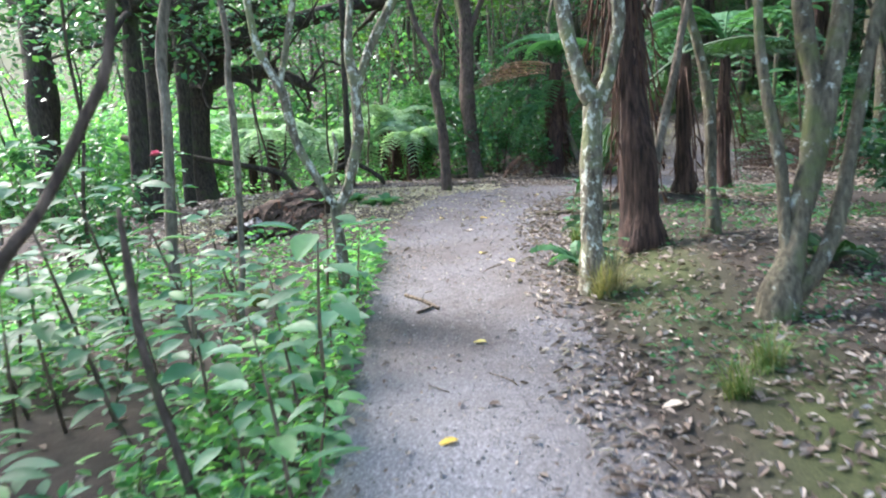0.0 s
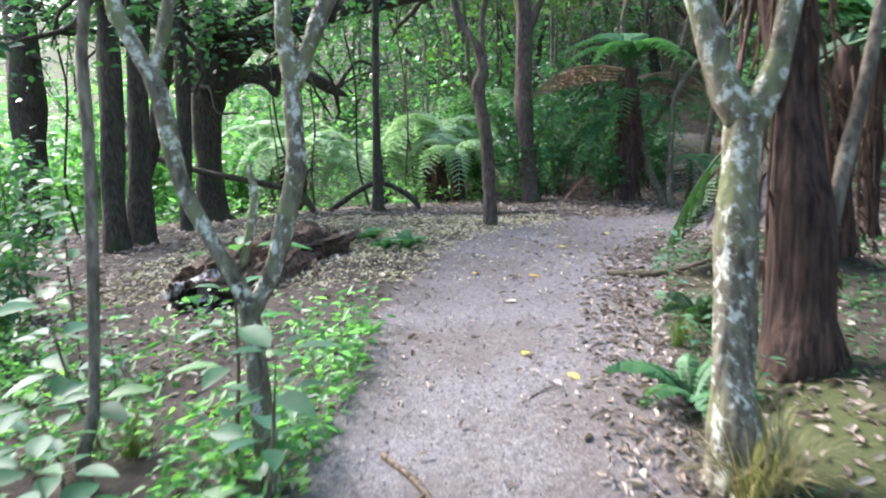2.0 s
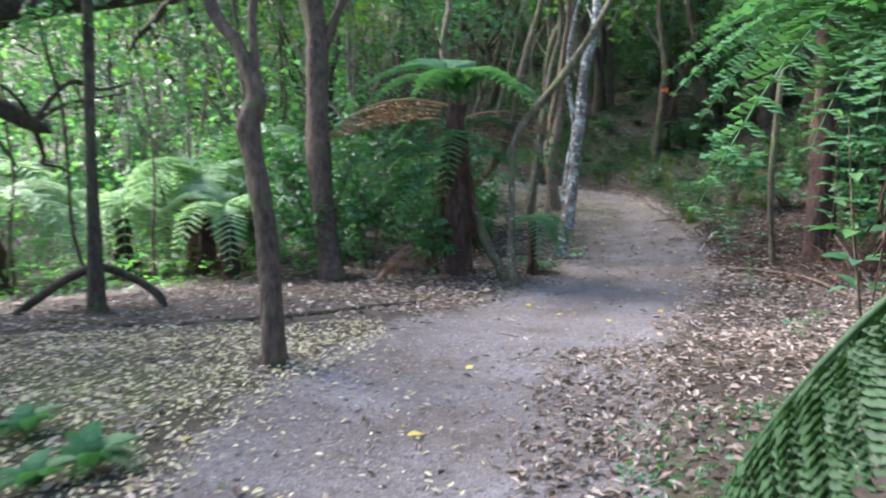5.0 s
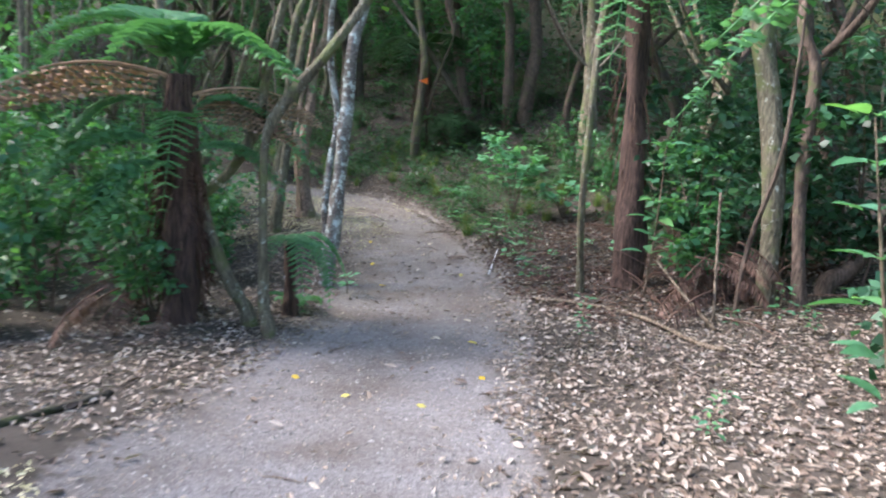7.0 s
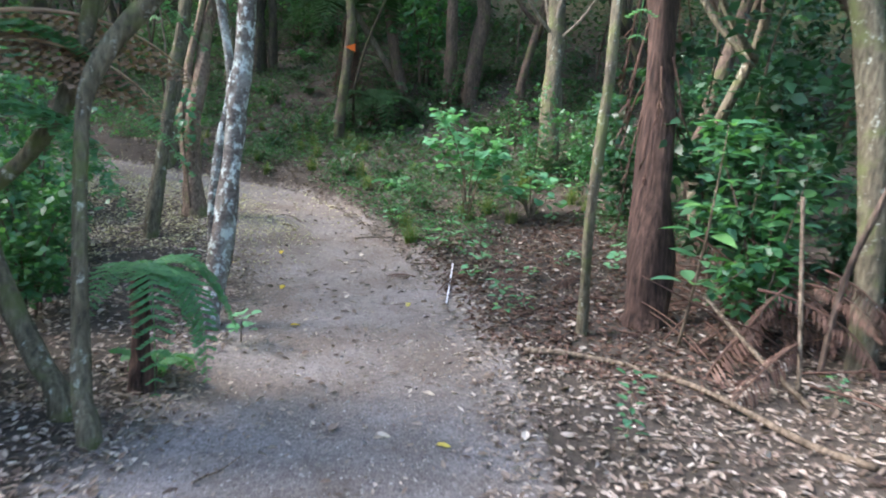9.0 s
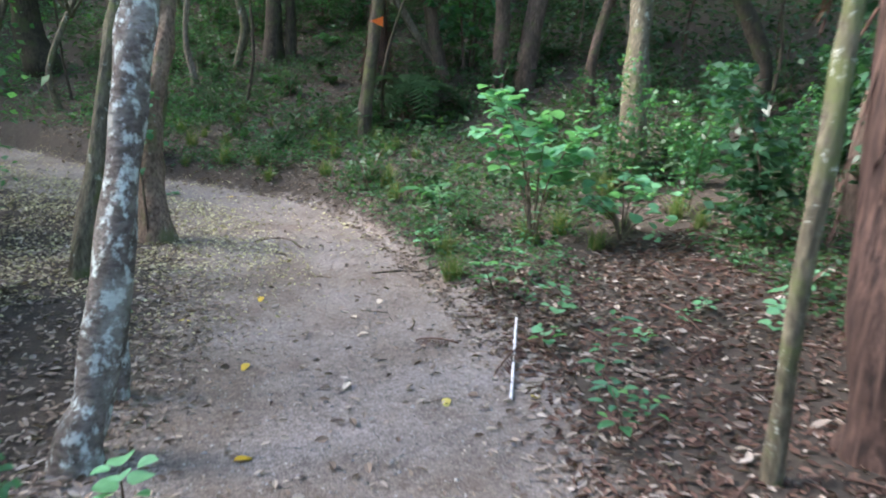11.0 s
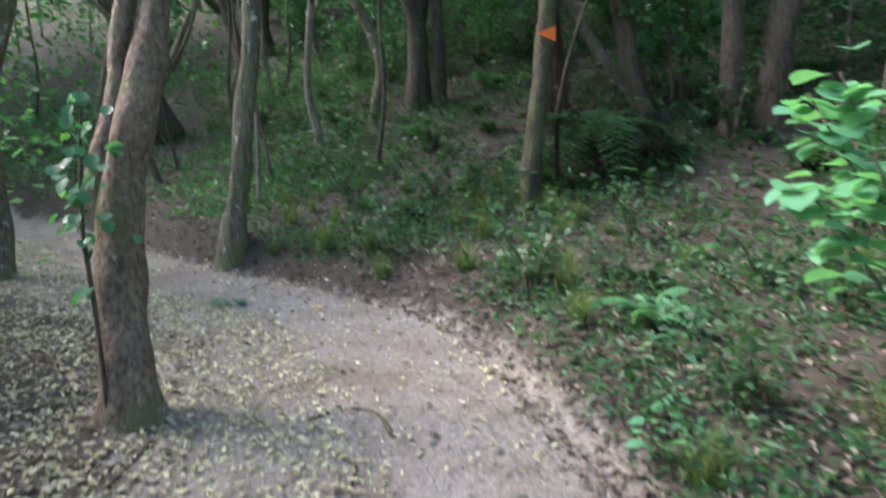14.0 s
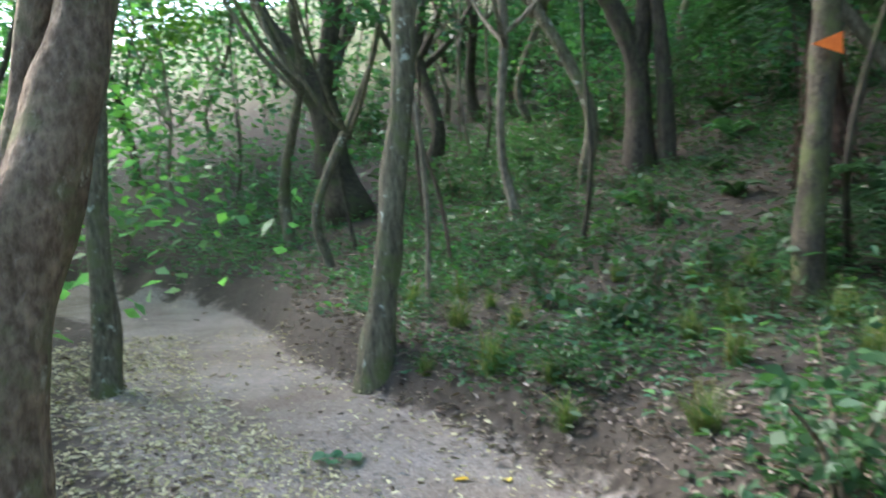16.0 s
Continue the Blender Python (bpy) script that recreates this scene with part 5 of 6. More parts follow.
rod("fallen_branch", "long thin grey branch lying on leaf litter", "branch", on_ground([(6.08, 15.53), (6.39, 15.11), (6.5, 14.34), (6.2, 13.4), (6.11, 13.0)], 0.022, 1.1), TWIG, 6, 0.1)
rod("fallen_branch", "thin broken branch leaning on brown debris", "branch", [(7.0, 14.7, -0.75, 0.016), (6.9, 14.2, -1.0, 0.018), (6.8, 13.7, h1(6.8, 13.7) + 0.02, 0.02)], TWIG, 6, 0.1)
rod("fallen_branch", "grey pole leaning in the thicket", "branch", [(7.4, 14.3, 0.0, 0.014), (7.2, 14.1, -0.6, 0.016), (7.0, 13.9, h1(7.0, 13.9), 0.018)], TWIG, 6, 0.1)
rod("tree_root", "dark root crossing the litter", "root", on_ground([(-1.9, 13.4), (-1.0, 13.0), (0.1, 12.9), (1.0, 13.4), (1.5, 13.9)], 0.03, 0.3), BARK_DARK, 6, 0.12)
rod("tree_root", "worn brown root breaking through the path", "root", on_ground([(6.40, 20.83), (6.60, 20.93), (6.75, 20.82), (6.74, 20.52)], 0.016, -0.35), BARK_BROWN, 6, 0.15)
rod("stick", "bent pale stick lying on the path", "stick", on_ground([(6.44, 20.45), (6.50, 20.3), (6.43, 20.1)], 0.010, 0.8), TWIG, 5, 0.12)
rod("stick", "thin stick lying in litter beside the path", "stick", on_ground([(5.52, 20.48), (5.62, 20.7), (5.71, 20.87)], 0.009, 0.8), TWIG, 5, 0.1)
rod("stick", "long thin grey stick lying at the path edge", "stick", on_ground([(6.95, 19.52), (7.19, 19.47), (7.32, 19.36), (7.45, 19.27)], 0.009, 0.8), TWIG, 5, 0.1)
rod("fallen_branch", "thin grey branch lying on the hillside", "branch", on_ground([(8.0, 24.2), (8.25, 24.0), (8.6, 23.75)], 0.012, 0.9), TWIG, 5, 0.1)
rod("tree_root", "brown root along the path edge", "root", on_ground([(1.0, 8.2), (1.4, 8.0), (1.9, 8.1), (2.6, 7.8)], 0.03, 0.3), BARK_BROWN, 6, 0.12)


def rotten_log():
    """A crumbling trunk: open, grooved, splintered shells and loose shards."""
    cx, cy = -1.6, 8.0
    base = h1(cx, cy)
    thing = root("rotten_log", (cx, cy, base), "crumbling orange-brown rotten log lying in litter", "log")
    shells = (((-0.34, -0.20), (0.16, 1.35), 0.24, 0.55, 3.5, 0.25, 0.03), ((-0.20, -0.38), (0.10, 0.62), 0.17, -0.5, 1.7, -0.3, 0.0),
              ((-0.12, 0.75), (0.26, 1.45), 0.18, -0.3, 2.6, 0.4, 0.02), ((-0.05, 0.0), (0.20, 0.95), 0.10, -0.2, 3.0, 0.5, 0.0),
              ((0.22, 1.55), (0.42, 2.05), 0.07, 0.1, 3.0, 0.2, 0.0), ((-0.36, -0.45), (-0.22, -0.12), 0.15, -0.4, 3.4, 0.3, 0.05))
    for n, (a, b, r, lo, hi, turn, lift) in enumerate(shells):
        s = Shape()
        rows, cols = 30, 18
        v = []
        for i in range(rows):
            k = i / (rows - 1)
            x, y = a[0] + (b[0] - a[0]) * k, a[1] + (b[1] - a[1]) * k
            z = h1(cx + x, cy + y) - base + lift
            for shell in (1.0, 0.70):
                for j in range(cols):
                    t = lo + (hi - lo) * j / (cols - 1) + turn * math.sin(k * 5)
                    groove = 0.22 * noise.noise(Vector((k * 2.2, t * 5.5, n * 4.0))) + 0.10 * noise.noise(Vector((k * 5, t * 14, n * 2.0)))
                    rr = r * shell * (1 + 0.30 * noise.noise(Vector((k * 5, t * 1.4, n * 7.0))) + groove)
                    end = 0.16 * noise.noise(Vector((t * 4.5, n * 3.0, 9.0 * (i > rows / 2))))
                    slip = end * (abs(k - 0.5) * 2) ** 5
                    v.append((x + math.cos(t) * rr, y + slip * (1 if k > 0.5 else -1), z + math.sin(t) * rr + 0.02))
        f = []
        w = cols * 2
        for i in range(rows - 1):
            for j in range(cols - 1):
                f.append((i * w + j, i * w + j + 1, (i + 1) * w + j + 1, (i + 1) * w + j))
                f.append((i * w + cols + j, (i + 1) * w + cols + j, (i + 1) * w + cols + j + 1, i * w + cols + j + 1))
            for j in (0, cols - 1):
                f.append((i * w + j, (i + 1) * w + j, (i + 1) * w + cols + j, i * w + cols + j))
        for i in (0, rows - 1):
            for j in range(cols - 1):
                f.append((i * w + j, i * w + cols + j, i * w + cols + j + 1, i * w + j + 1))
        s.add(v, f)
        white = n == 5
        part("splintered_shell", s, ROT_WHITE if white else ROT, thing, "broken end stained white with fungus" if white else "", smooth=False)
    r = np.random.default_rng(6)
    for _ in range(26):
        x, y = r.uniform(-0.45, 0.4), r.uniform(-0.5, 1.9)
        z = h1(cx + x, cy + y) - base
        d = np.array((r.normal(0.15, 0.25), r.normal(0.5, 0.4), 0))
        d = d / np.linalg.norm(d) * r.uniform(0.05, 0.16)
        s = Shape()
        tube(s, [(x - d[0], y - d[1], z, 0.004), (x, y, z + 0.02, r.uniform(0.012, 0.03)), (x + d[0], y + d[1], z + r.uniform(0.0, 0.05), 0.003)], 5, 3, 0.25)
        part("shard", s, ROT, thing, smooth=False)


rotten_log()


def trail_marker():
    s = Shape()
    tri = np.array([(9.401, 24.238, 1.027), (9.591, 24.213, 1.096), (9.591, 24.213, 0.951)])
    nrm = unit(np.cross(tri[1] - tri[0], tri[2] - tri[0])) * 0.006
    s.add(np.concatenate([tri - nrm, tri + nrm]), [(0, 1, 2), (5, 4, 3), (0, 3, 4, 1), (1, 4, 5, 2), (2, 5, 3, 0)])
    me = s.mesh("trail_marker", ORANGE, False)
    return tagged(new("trail_marker", me), "orange plastic triangular trail marker fixed to a trunk", "sign")


trail_marker()


def flower():
    s = Shape()
    d = scatter_dirs(9, 0.4)
    leaves(s, np.zeros((9, 3)), d, 0.035, 0.028)
    ob = new("flower", s.mesh("flower", PINK))
    ob.location = (-1.39, 4.0, 1.02)
    return tagged(ob, "small pink-red flower among green leaves", "flower")


flower()


# dry fronds heaped at the foot of the thicket and beside the shaggy ferns
def dead_heap(places, seed, label):
    r = np.random.default_rng(seed)
    bx, by = places[0][:2]
    base = h1(bx, by)
    heap = root("frond_heap", (bx, by, base), label, "dead fronds")
    for x, y, z, turn, tilt, k in places:
        dry = part("dead_frond", FROND_HEAP, None, heap)
        dry.matrix_basis = pose(x - bx, y - by, h1(x, y) + z - base, r.normal(0, 20), -tilt, turn) @ Matrix.Scale(k, 4)


r9 = np.random.default_rng(9)
dead_heap([(7.6 + r9.normal(0, 0.35), 14.4 + r9.normal(0, 0.35), r9.uniform(0.15, 0.75), r9.uniform(150, 330), r9.uniform(-40, 0), r9.uniform(0.5, 0.8)) for _ in range(12)], 9, "heap of dry brown fern fronds in the thicket")
dead_heap([(7.2 + r9.normal(0, 0.5), 16.0 + r9.normal(0, 0.8), 0.05, r9.uniform(0, 360), -8, r9.uniform(0.4, 0.6)) for _ in range(10)], 10, "dry brown fern fronds strewn below a tree fern")
dead_heap([(r9.uniform(6.5, 9.2), r9.uniform(15.2, 18.0), 0.03, r9.uniform(0, 360), r9.uniform(-9, -3), r9.uniform(0.35, 0.6)) for _ in range(26)], 12, "reddish-brown dry fronds covering the ground beside the path")
dead_heap([(2.2 + r9.normal(0, 0.4), 16.2 + r9.normal(0, 0.3), r9.uniform(0.1, 0.5), r9.uniform(150, 330), r9.uniform(-40, 0), r9.uniform(0.4, 0.7)) for _ in range(8)], 11, "heap of dry brown fronds below a tree fern")

for i in range(26):
    a, b = r9.uniform(0, 6.283), r9.uniform(0.5, 1.3)
    x, y = 7.65 + r9.normal(0, 0.4), 14.35 + r9.normal(0, 0.4)
    z0 = h1(x, y) + 0.02
    z1 = z0 + r9.uniform(0.0, 0.7)
    rod("dead_stick", "brown dead stick heaped at the thicket's foot", "stick", [(x, y, z0, 0.008), (x + b * 0.5 * math.cos(a), y + b * 0.5 * math.sin(a), (z0 + z1) / 2 + 0.05, 0.007), (x + b * math.cos(a), y + b * math.sin(a), z1, 0.004)], DEAD_FROND, 5, 0.05)

# climbing leaves on the reddish trunk
ivy = root("climbing_plant", (5.67, 21.2, h1(5.67, 21.2)), "dark green climbing leaves on a reddish trunk", "climber")
iv = Shape()
tube(iv, [(-0.15, -0.12, 0.0, 0.012), (-0.17, -0.05, 0.5, 0.012), (-0.2, 0.0, 1.0, 0.01), (-0.16, 0.1, 1.6, 0.008)], 5, 5, 0.1)
part("stem", iv, BARK_BROWN, ivy)
for i in range(60):
    k = rng.random()
    set_leaf(ivy, LEAF_IVY, np.array((-0.19, -0.02, 0.75 + 0.75 * k)) + rng.normal(0, 0.09, 3), rng.uniform(120, 330), rng.uniform(-60, 0), rng.uniform(0.6, 1.1))

sprig = root("leafy_sprig", (6.3, 23.5, h1(6.3, 23.5) + 0.012), "torn green leafy sprig lying on the path", "sprig")
for i in range(14):
    set_leaf(sprig, LEAF_IVY, (rng.uniform(-0.14, 0.14), rng.uniform(-0.10, 0.10), rng.uniform(0.0, 0.03)), rng.random() * 360, rng.uniform(-4, 12), rng.uniform(0.6, 1.0))

# yellow and pale fallen leaves that stand out
FALLEN = [single_leaf("fallen_leaf", YELLOW, 0.10, 0.05), single_leaf("fallen_leaf", PALE_LEAF, 0.10, 0.055)]
for i, (x, y) in enumerate(((0.0, 3.04), (0.2, 4.16), (0.41, 8.21), (0.0, 8.36), (-0.29, 9.64), (0.74, 9.57), (4.11, 13.64), (5.37, 18.12), (6.13, 17.14), (7.85, 18.4), (6.51, 16.86), (6.96, 23.02), (7.14, 22.94),
                            (3.0, 13.6), (3.3, 13.2), (2.8, 14.2), (4.6, 14.6), (0.3, 6.3), (0.5, 6.0), (1.4, 11.0), (5.2, 19.0), (4.9, 17.0), (5.9, 19.3))):
    ob = new("fallen_leaf", FALLEN[0])
    ob.matrix_basis = pose(x, y, h1(x, y) + 0.012, 0, 0, rng.random() * 360)
    tagged(ob, "yellow fallen leaf lying on the path", "leaf", "yellow leaves on the path")
for x, y in ((6.33, 18.6), (6.2, 18.3), (5.06, 19.61), (0.56, 3.4), (1.0, 3.2), (4.4, 14.9), (5.0, 15.3), (6.7, 18.9), (0.3, 7.4)):
    ob = new("fallen_leaf", FALLEN[1])
    ob.matrix_basis = pose(x, y, h1(x, y) + 0.012, 0, 0, rng.random() * 360)
    tagged(ob, "pale dry fallen leaf lying on the ground", "leaf", "pale leaves on the ground")


# ---- leaf litter, grit and twigs ----
def litter(name, label, n, box, density, length, mat, seed, lift=0.006):
    r = np.random.default_rng(seed)
    x, y = r.uniform(box[0], box[2], n * 4), r.uniform(box[1], box[3], n * 4)
    d = beside_path(x, y)
    ok = r.random(len(x)) < density(x, y, d)
    x, y = x[ok][:n], y[ok][:n]
    a = r.random(len(x)) * 6.283
    s = Shape()
    up = np.tile((0.0, 0, 1), (len(x), 1)) + r.normal(0, 0.35, (len(x), 3))
    along = np.stack([np.cos(a), np.sin(a), r.normal(0, 0.18, len(x))], 1)
    ln = length * r.uniform(0.5, 1.4, len(x))
    leaves(s, np.stack([x, y, height(x, y) + lift + r.uniform(0, 0.015, len(x))], 1), along, ln, ln * r.uniform(0.3, 0.55, len(x)), up, 0.4, r.uniform(-0.15, 0.25))
    tagged(new(name, s.mesh(name, mat, False)), label, "leaf litter", kind="stuff")


patchy = lambda x, y, f, seed, sharp=2.0, bias=0.0: np.clip(0.5 + bias + sharp * wavy(x, y, f, seed), 0, 1)


def bare_verge(y, d):
    """Thin litter on the mossy hummock beside the first bend."""
    return 1 - 0.78 * np.clip((d - 0.95) / 0.3, 0, 1) * np.clip((2.9 - d) / 0.8, 0, 1) * np.clip((y - 5.4) / 0.6, 0, 1) * np.clip((9.4 - y) / 1.0, 0, 1)


def verge(x, y, d):
    w = half_width(y)
    off = np.abs(d) - w
    p = np.where(off < -0.25, 0.035, np.where(off < 0, 0.10 + 0.35 * (d > 0), 0.75))
    p = np.where((off < -0.25) & (y > 10.5) & (y < 18), 0.10, p)
    p = np.where((d < 0) & (y < 4.5), p * 0.9, p) * bare_verge(y, d)
    return p * np.clip(0.55 + 0.6 * wavy(x, y, 1.6, 8), 0.1, 1)


litter("leaf_litter", "brown and pale fallen leaves covering the forest floor", 23000, (-3.8, 0.5, 8.5, 20), verge, 0.058, LITTER, 71)
litter("leaf_litter", "brown fallen leaves on the wider forest floor", 9000, (-8, 8, 14, 32), lambda x, y, d: np.where(np.abs(d) > 0.9, 0.7, 0.08) * bare_verge(y, d), 0.085, LITTER, 72)
litter("leaf_litter", "thick leaf litter on the flat beside the path", 17000, (3.5, 10.5, 10.5, 19.8), lambda x, y, d: np.where(d > 0.8, np.where((x > 6.2) & (y > 14.3), 0.22, 0.9), 0.05), 0.052, LITTER, 73)
litter("leaf_litter", "leaf litter along the narrow verge", 9500, (0.3, 0.8, 3.8, 11.5), lambda x, y, d: np.where(d > 0.4, np.where(np.abs(d - 0.62) < 0.24, 1.0, 0.6), 0.05) * bare_verge(y, d), 0.052, LITTER, 74)
litter("leaf_litter", "brown leaf litter on the lower hillside", 20000, (5.5, 17.5, 14, 31), lambda x, y, d: np.where(d > 0.85, np.clip((y - 17.5) / 3, 0.25, 0.9), 0.04), 0.055, LITTER_DARK, 77)
litter("leaf_litter", "leaf litter under the dark trees", 8000, (-10, 6, -2.5, 17), lambda x, y, d: 0.9 + 0 * x, 0.075, LITTER, 79)
litter("fern_debris", "reddish-brown broken fern debris beside the path", 9000, (6.0, 14.2, 10.2, 18.6), lambda x, y, d: np.where(d > 0.95, 0.9, 0.0), 0.056, DEAD_FROND, 87)
litter("leaf_litter", "dark leaf litter along the foot of the bank", 5000, (6.2, 17.5, 9.5, 28.5), lambda x, y, d: (np.abs(d - 1.25) < 0.5) * 0.95, 0.05, LITTER_DARK, 80)
litter("leaf_crumbs", "crumbled leaf bits scattered over the path", 22000, (-1.2, 0.8, 8.2, 24), lambda x, y, d: np.where(np.abs(d) < half_width(y) * 1.15, 0.25 + 0.75 * (np.abs(d) / half_width(y)) ** 2, 0) * patchy(x, y, 1.9, 12, 1.0, 0.1), 0.026, LITTER, 78)
litter("small_litter", "small pale yellow-green leaves strewn thickly", 14000, (3.0, 20.0, 7.6, 28), lambda x, y, d: np.clip(0.9 - 0.75 * (d > -0.1) + 0.15 * (np.abs(d) > 0.6), 0, 1) * np.where(d > 0.9, 0.1, 1), 0.042, LITTER_PALE, 75)
litter("leaf_litter", "fallen leaves thinning out over the path's inner edge", 7000, (1.5, 13.5, 7.5, 27), lambda x, y, d: np.exp(-((d + half_width(y) + 0.08) / 0.28) ** 2) * patchy(x, y, 2.2, 17, 1.2, 0.1), 0.042, LITTER, 84)
litter("leaf_litter", "leaf litter inside the path bend", 7000, (1.0, 13.0, 6.5, 23), lambda x, y, d: np.where((d < -half_width(y) + 0.1) & (d > -3), 0.85, 0.0), 0.05, LITTER, 86)
litter("small_litter", "small pale leaves strewn along the path's inner half", 4500, (3.0, 18.5, 7.8, 27), lambda x, y, d: np.where((d < 0.05) & (d > -1.6), 0.7, 0.04) * patchy(x, y, 1.7, 18, 1.2, 0.1), 0.034, LITTER_PALE, 85)
litter("small_litter", "small pale yellow-green leaves on mossy ground", 12000, (-3.2, 8.0, 1.0, 12.6), lambda x, y, d: np.where(d < -0.9, 0.9, 0.1), 0.036, LITTER_PALE, 76)


def grit(n, seed):
    r = np.random.default_rng(seed)
    x, y = r.uniform(-1, 8, n * 4), r.uniform(0.5, 24, n * 4)
    d = beside_path(x, y)
    ok = np.abs(d) < half_width(y) * 1.02
    x, y, d = x[ok][:n], y[ok][:n], d[ok][:n]
    k = r.uniform(0.004, 0.011, len(x)) * np.where(r.random(len(x)) < 0.05, 1.8, 1)
    ball = np.array([(1, 0, 0), (0, 1, 0), (-1, 0, 0), (0, -1, 0), (0, 0, 0.7), (0, 0, -0.7)], float)
    v = ball[None] * r.uniform(0.6, 1.3, (len(x), 6, 1)) * k[:, None, None] + np.stack([x, y, height(x, y) + k * 0.1], 1)[:, None]
    tri = np.array([(0, 1, 4), (1, 2, 4), (2, 3, 4), (3, 0, 4)])
    s = Shape()
    s.bulk(v.reshape(-1, 3), (np.arange(len(x))[:, None, None] * 6 + tri).reshape(-1, 3))
    tagged(new("gravel", s.mesh("gravel", STONE, False)), "fine grey gravel on the path", "gravel", kind="stuff")


grit(16000, 81)
twig_kinds = []
for i in range(4):
    s = Shape()
    q = np.array((0.0, 0, 0))
    line = [(0, 0, 0, 0.006)]
    for j in range(4):
        q = q + (rng.uniform(0.05, 0.11), rng.normal(0, 0.03), 0)
        line.append((*q, 0.006 - 0.001 * j))
    tube(s, line, 5, 3, 0.1)
    twig_kinds.append(s.mesh("fallen_twig", TWIG))
for i, (x, y) in enumerate(spread(80, (-3, 1, 9.5, 25), 0.3, lambda x, y, d: abs(d) < 2.6, 82)):
    ob = new("fallen_twig", twig_kinds[i % 4])
    k = rng.uniform(0.3, 0.95)
    ob.matrix_basis = pose(x, y, h1(x, y) + 0.01, 0, 0, rng.random() * 360) @ Matrix.Scale(k, 4)
    tagged(ob, "thin brown twig lying on the ground", "twig", "twigs on the ground")


# ---- low green cover and the far woods ----
def cover(name, label, n, box, density, length, mat, seed, tall=0.10):
    """Countless small herbs: leaves held a little above the ground, in patches."""
    r = np.random.default_rng(seed)
    x, y = r.uniform(box[0], box[2], n * 5), r.uniform(box[1], box[3], n * 5)
    ok = r.random(len(x)) < density(x, y, beside_path(x, y))
    x, y = x[ok][:n], y[ok][:n]
    m = len(x)
    a = r.random(m) * 6.283
    s = Shape()
    leaves(s, np.stack([x, y, height(x, y) + tall * r.random(m) ** 1.5], 1), np.stack([np.cos(a), np.sin(a), r.normal(0.15, 0.35, m)], 1), length * r.uniform(0.5, 1.5, m), length * 0.5 * r.uniform(0.6, 1.3, m))
    tagged(new(name, s.mesh(name, mat)), label, "ground cover", kind="stuff")


cover("ground_cover", "low green herbs spread over the shaded hillside", 50000, (6.8, 15.8, 15.5, 34), lambda x, y, d: (d > 1.0) * ((y > 18.8) | (d > 3.0)) * patchy(x, y, 2.6, 91, 1.6, 0.2), 0.062, LEAF_HERB, 91, 0.17)
cover("ground_cover", "green herbs on the bank beyond the bend", 10000, (1.5, 26.5, 9.5, 36), lambda x, y, d: (d > 1.05) * patchy(x, y, 2.2, 98, 1.5, 0.25), 0.075, LEAF_MID, 98, 0.16)
cover("ground_cover", "small herbs and moss growing on the cut bank", 3500, (6.2, 18.0, 9.5, 29), lambda x, y, d: (np.abs(d - 1.5) < 0.55) * patchy(x, y, 4.0, 97, 2.0, 0.1), 0.05, LEAF_MID, 97, 0.10)
cover("ground_cover", "dark herbs spread over the upper hillside", 24000, (5.5, 22, 24, 46), lambda x, y, d: (d > 3.0) * patchy(x, y, 1.6, 92, 1.5, 0.25), 0.12, LEAF_HERB, 92, 0.40)
cover("ground_cover", "low herbs under the first trees", 15000, (-4.0, 0.6, -0.5, 7.0), lambda x, y, d: (d < -0.62) * patchy(x, y, 3.2, 93, 1.5, 0.1), 0.065, LEAF_SUNLIT, 93, 0.28)
cover("ground_cover", "mossy herbs on the verge", 7000, (0.6, 1, 4.5, 9.4), lambda x, y, d: (d > 0.85) * patchy(x, y, 3.4, 94, 2.0, np.where(y > 6, 0.15, -0.2)), 0.04, LEAF_MID, 94, 0.06)
cover("ground_cover", "herbs in the open glade, sunlight in their leaf colour", 9000, (-14, 14, 1, 28), lambda x, y, d: (y > 14.8 + np.maximum(0, x + 3.5) * 0.6) * patchy(x, y, 1.5, 95, 1.5, 0.2), 0.12, LEAF_SUNLIT, 95, 0.4)
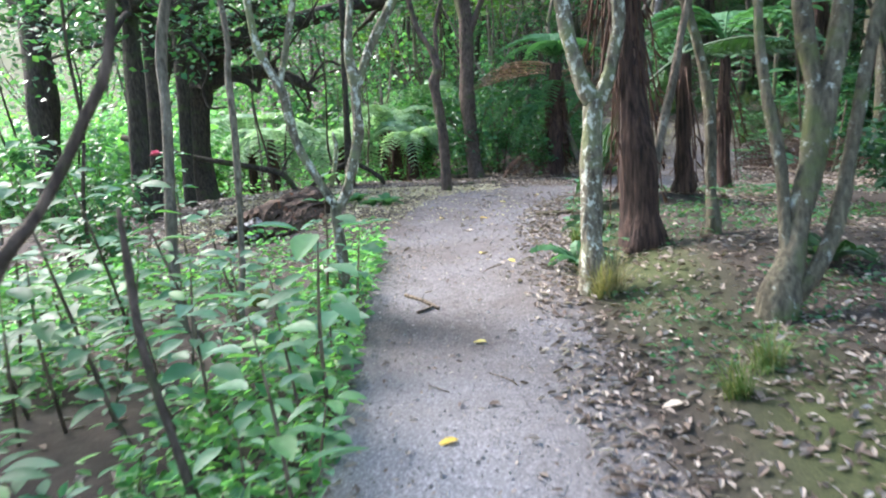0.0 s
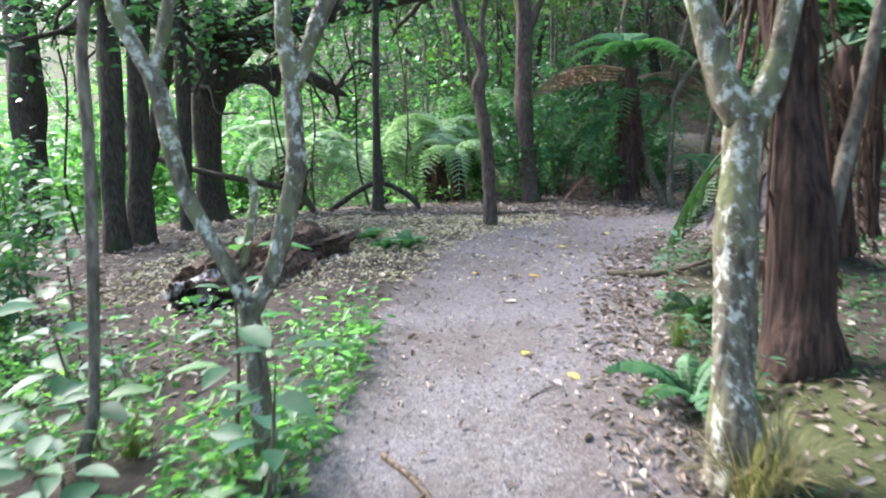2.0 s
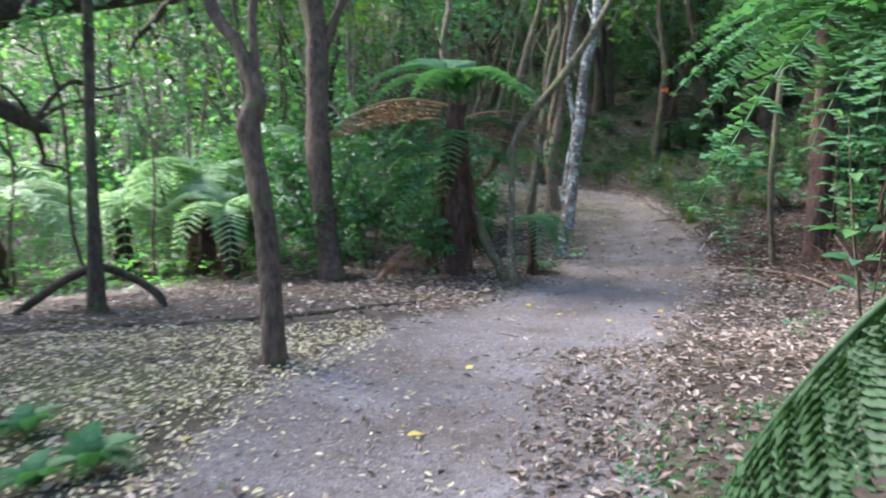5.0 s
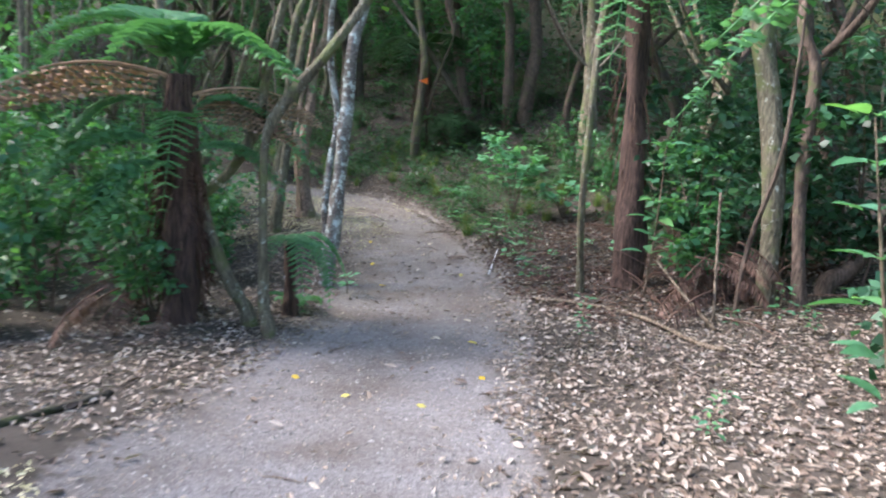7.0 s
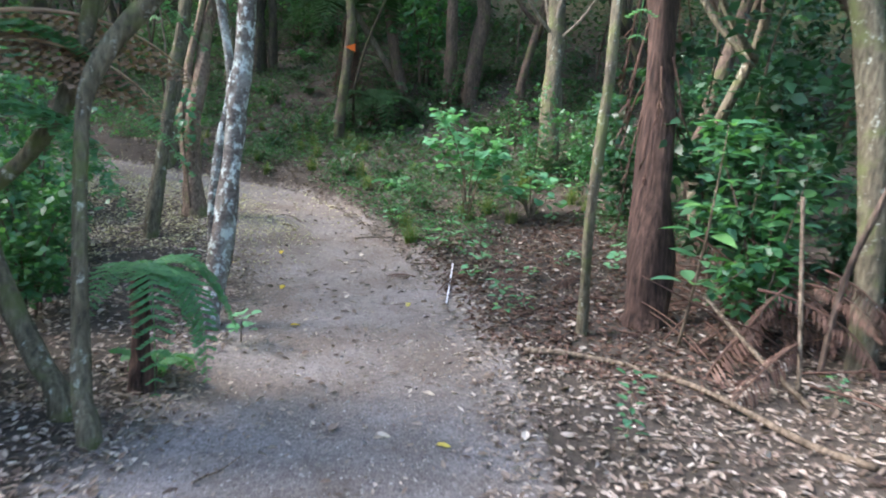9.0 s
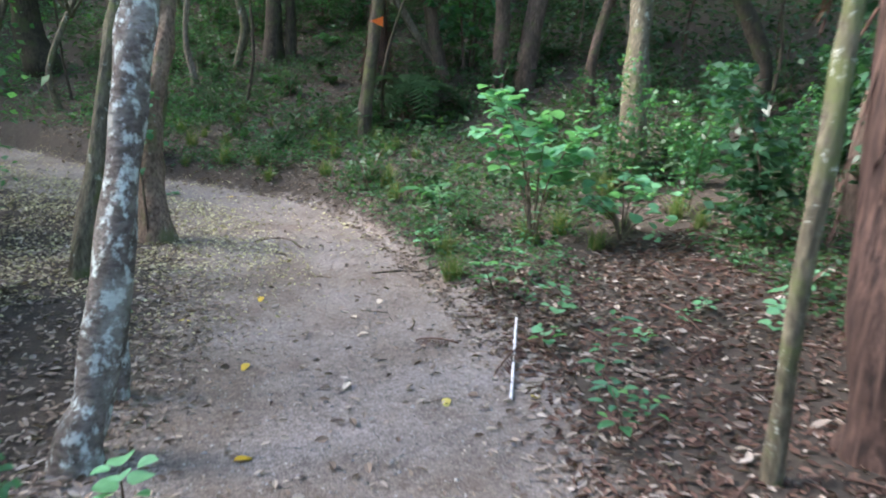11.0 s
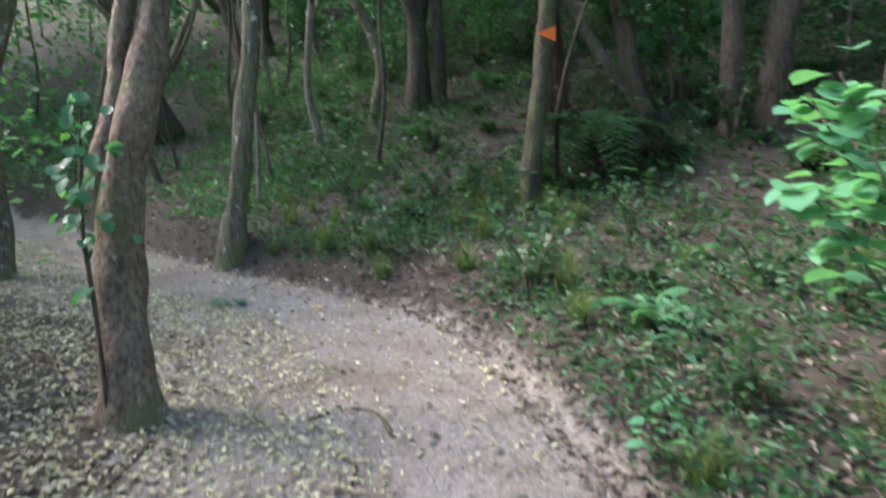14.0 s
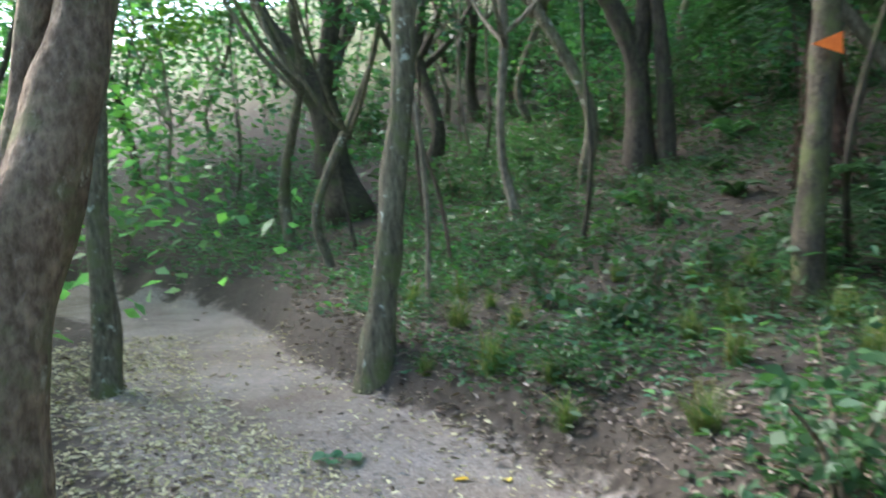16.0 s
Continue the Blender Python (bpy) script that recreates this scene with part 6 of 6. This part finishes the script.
cover("ground_cover", "low herbs beyond the bend", 9000, (-6, 23, 6.6, 42), lambda x, y, d: (np.abs(d + 0.1) > 1.2) * ((y > 28) | (d < -2.2)) * patchy(x, y, 1.8, 96, 1.5, 0.1), 0.085, LEAF_MID, 96, 0.22)


def woods_belt(label, n, boxes, leaf, mat, seed, per=60):
    """Far foliage: leaves gathered in many ragged clumps, from the ground to the tree tops."""
    r = np.random.default_rng(seed)
    s = Shape()
    k = n // per
    b = np.array(boxes)[r.integers(len(boxes), size=k)]
    c = np.stack([r.uniform(b[:, 0], b[:, 2]), r.uniform(b[:, 1], b[:, 3])], 1)
    z = height(c[:, 0], c[:, 1]) + r.uniform(b[:, 4], b[:, 5])
    at = np.repeat(np.column_stack([c, z]), per, 0) + r.normal(0, 1, (k * per, 3)) * (0.75, 0.75, 0.45)
    light_leaves(s, at, scatter_dirs(k * per, -0.1), leaf * r.uniform(0.5, 1.3, k * per), leaf * 0.5)
    tagged(new("far_woods", s.mesh("far_woods", mat)), label, "woods", kind="stuff")


woods_belt("leafy woods behind the open glade, sunlight in their leaf colour", 42000, [(-24, 22, 2, 34, 0, 3.6), (-26, 2, -13, 24, 0, 3.2), (-14, 28, 4, 40, 0, 6), (-12, 17, -6, 24, 0.1, 1.6)], 0.22, LEAF_SUNLIT, 101)
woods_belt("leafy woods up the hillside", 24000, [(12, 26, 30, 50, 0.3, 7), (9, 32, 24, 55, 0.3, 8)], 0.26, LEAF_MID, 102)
woods_belt("leafy woods beside the flat, shade in their leaf colour", 20000, [(16, 10, 32, 30, 0.2, 6), (12, -8, 28, 14, 0.2, 6)], 0.28, LEAF_SHADED, 106)
woods_belt("leafy thicket on the near slope, shade in its leaf colour", 12000, [(13, 17, 20, 27, 0.1, 4)], 0.12, LEAF_SHADED, 104)
woods_belt("green woods beyond the bend and behind", 70000, [(-16, 40, 8, 54, 0, 8), (-26, 9, -17, 22, 0.5, 4.0), (-10, 34, 12, 48, 0, 7), (-10, 30, 6, 40, 0.5, 8), (-14, -16, 14, -7, 0, 7), (6, -6, 16, 6, 0.3, 5), (-4, 30, 3, 44, 2, 8)], 0.18, LEAF_MID, 103)
# trunkless leaf clumps added overhead to keep light off the hillside
woods_belt("added overhead leaves that shade the hillside", 4200, [(8.2, 19.5, 14, 27, 5.0, 7.4)], 0.22, LEAF_SHADED, 105)
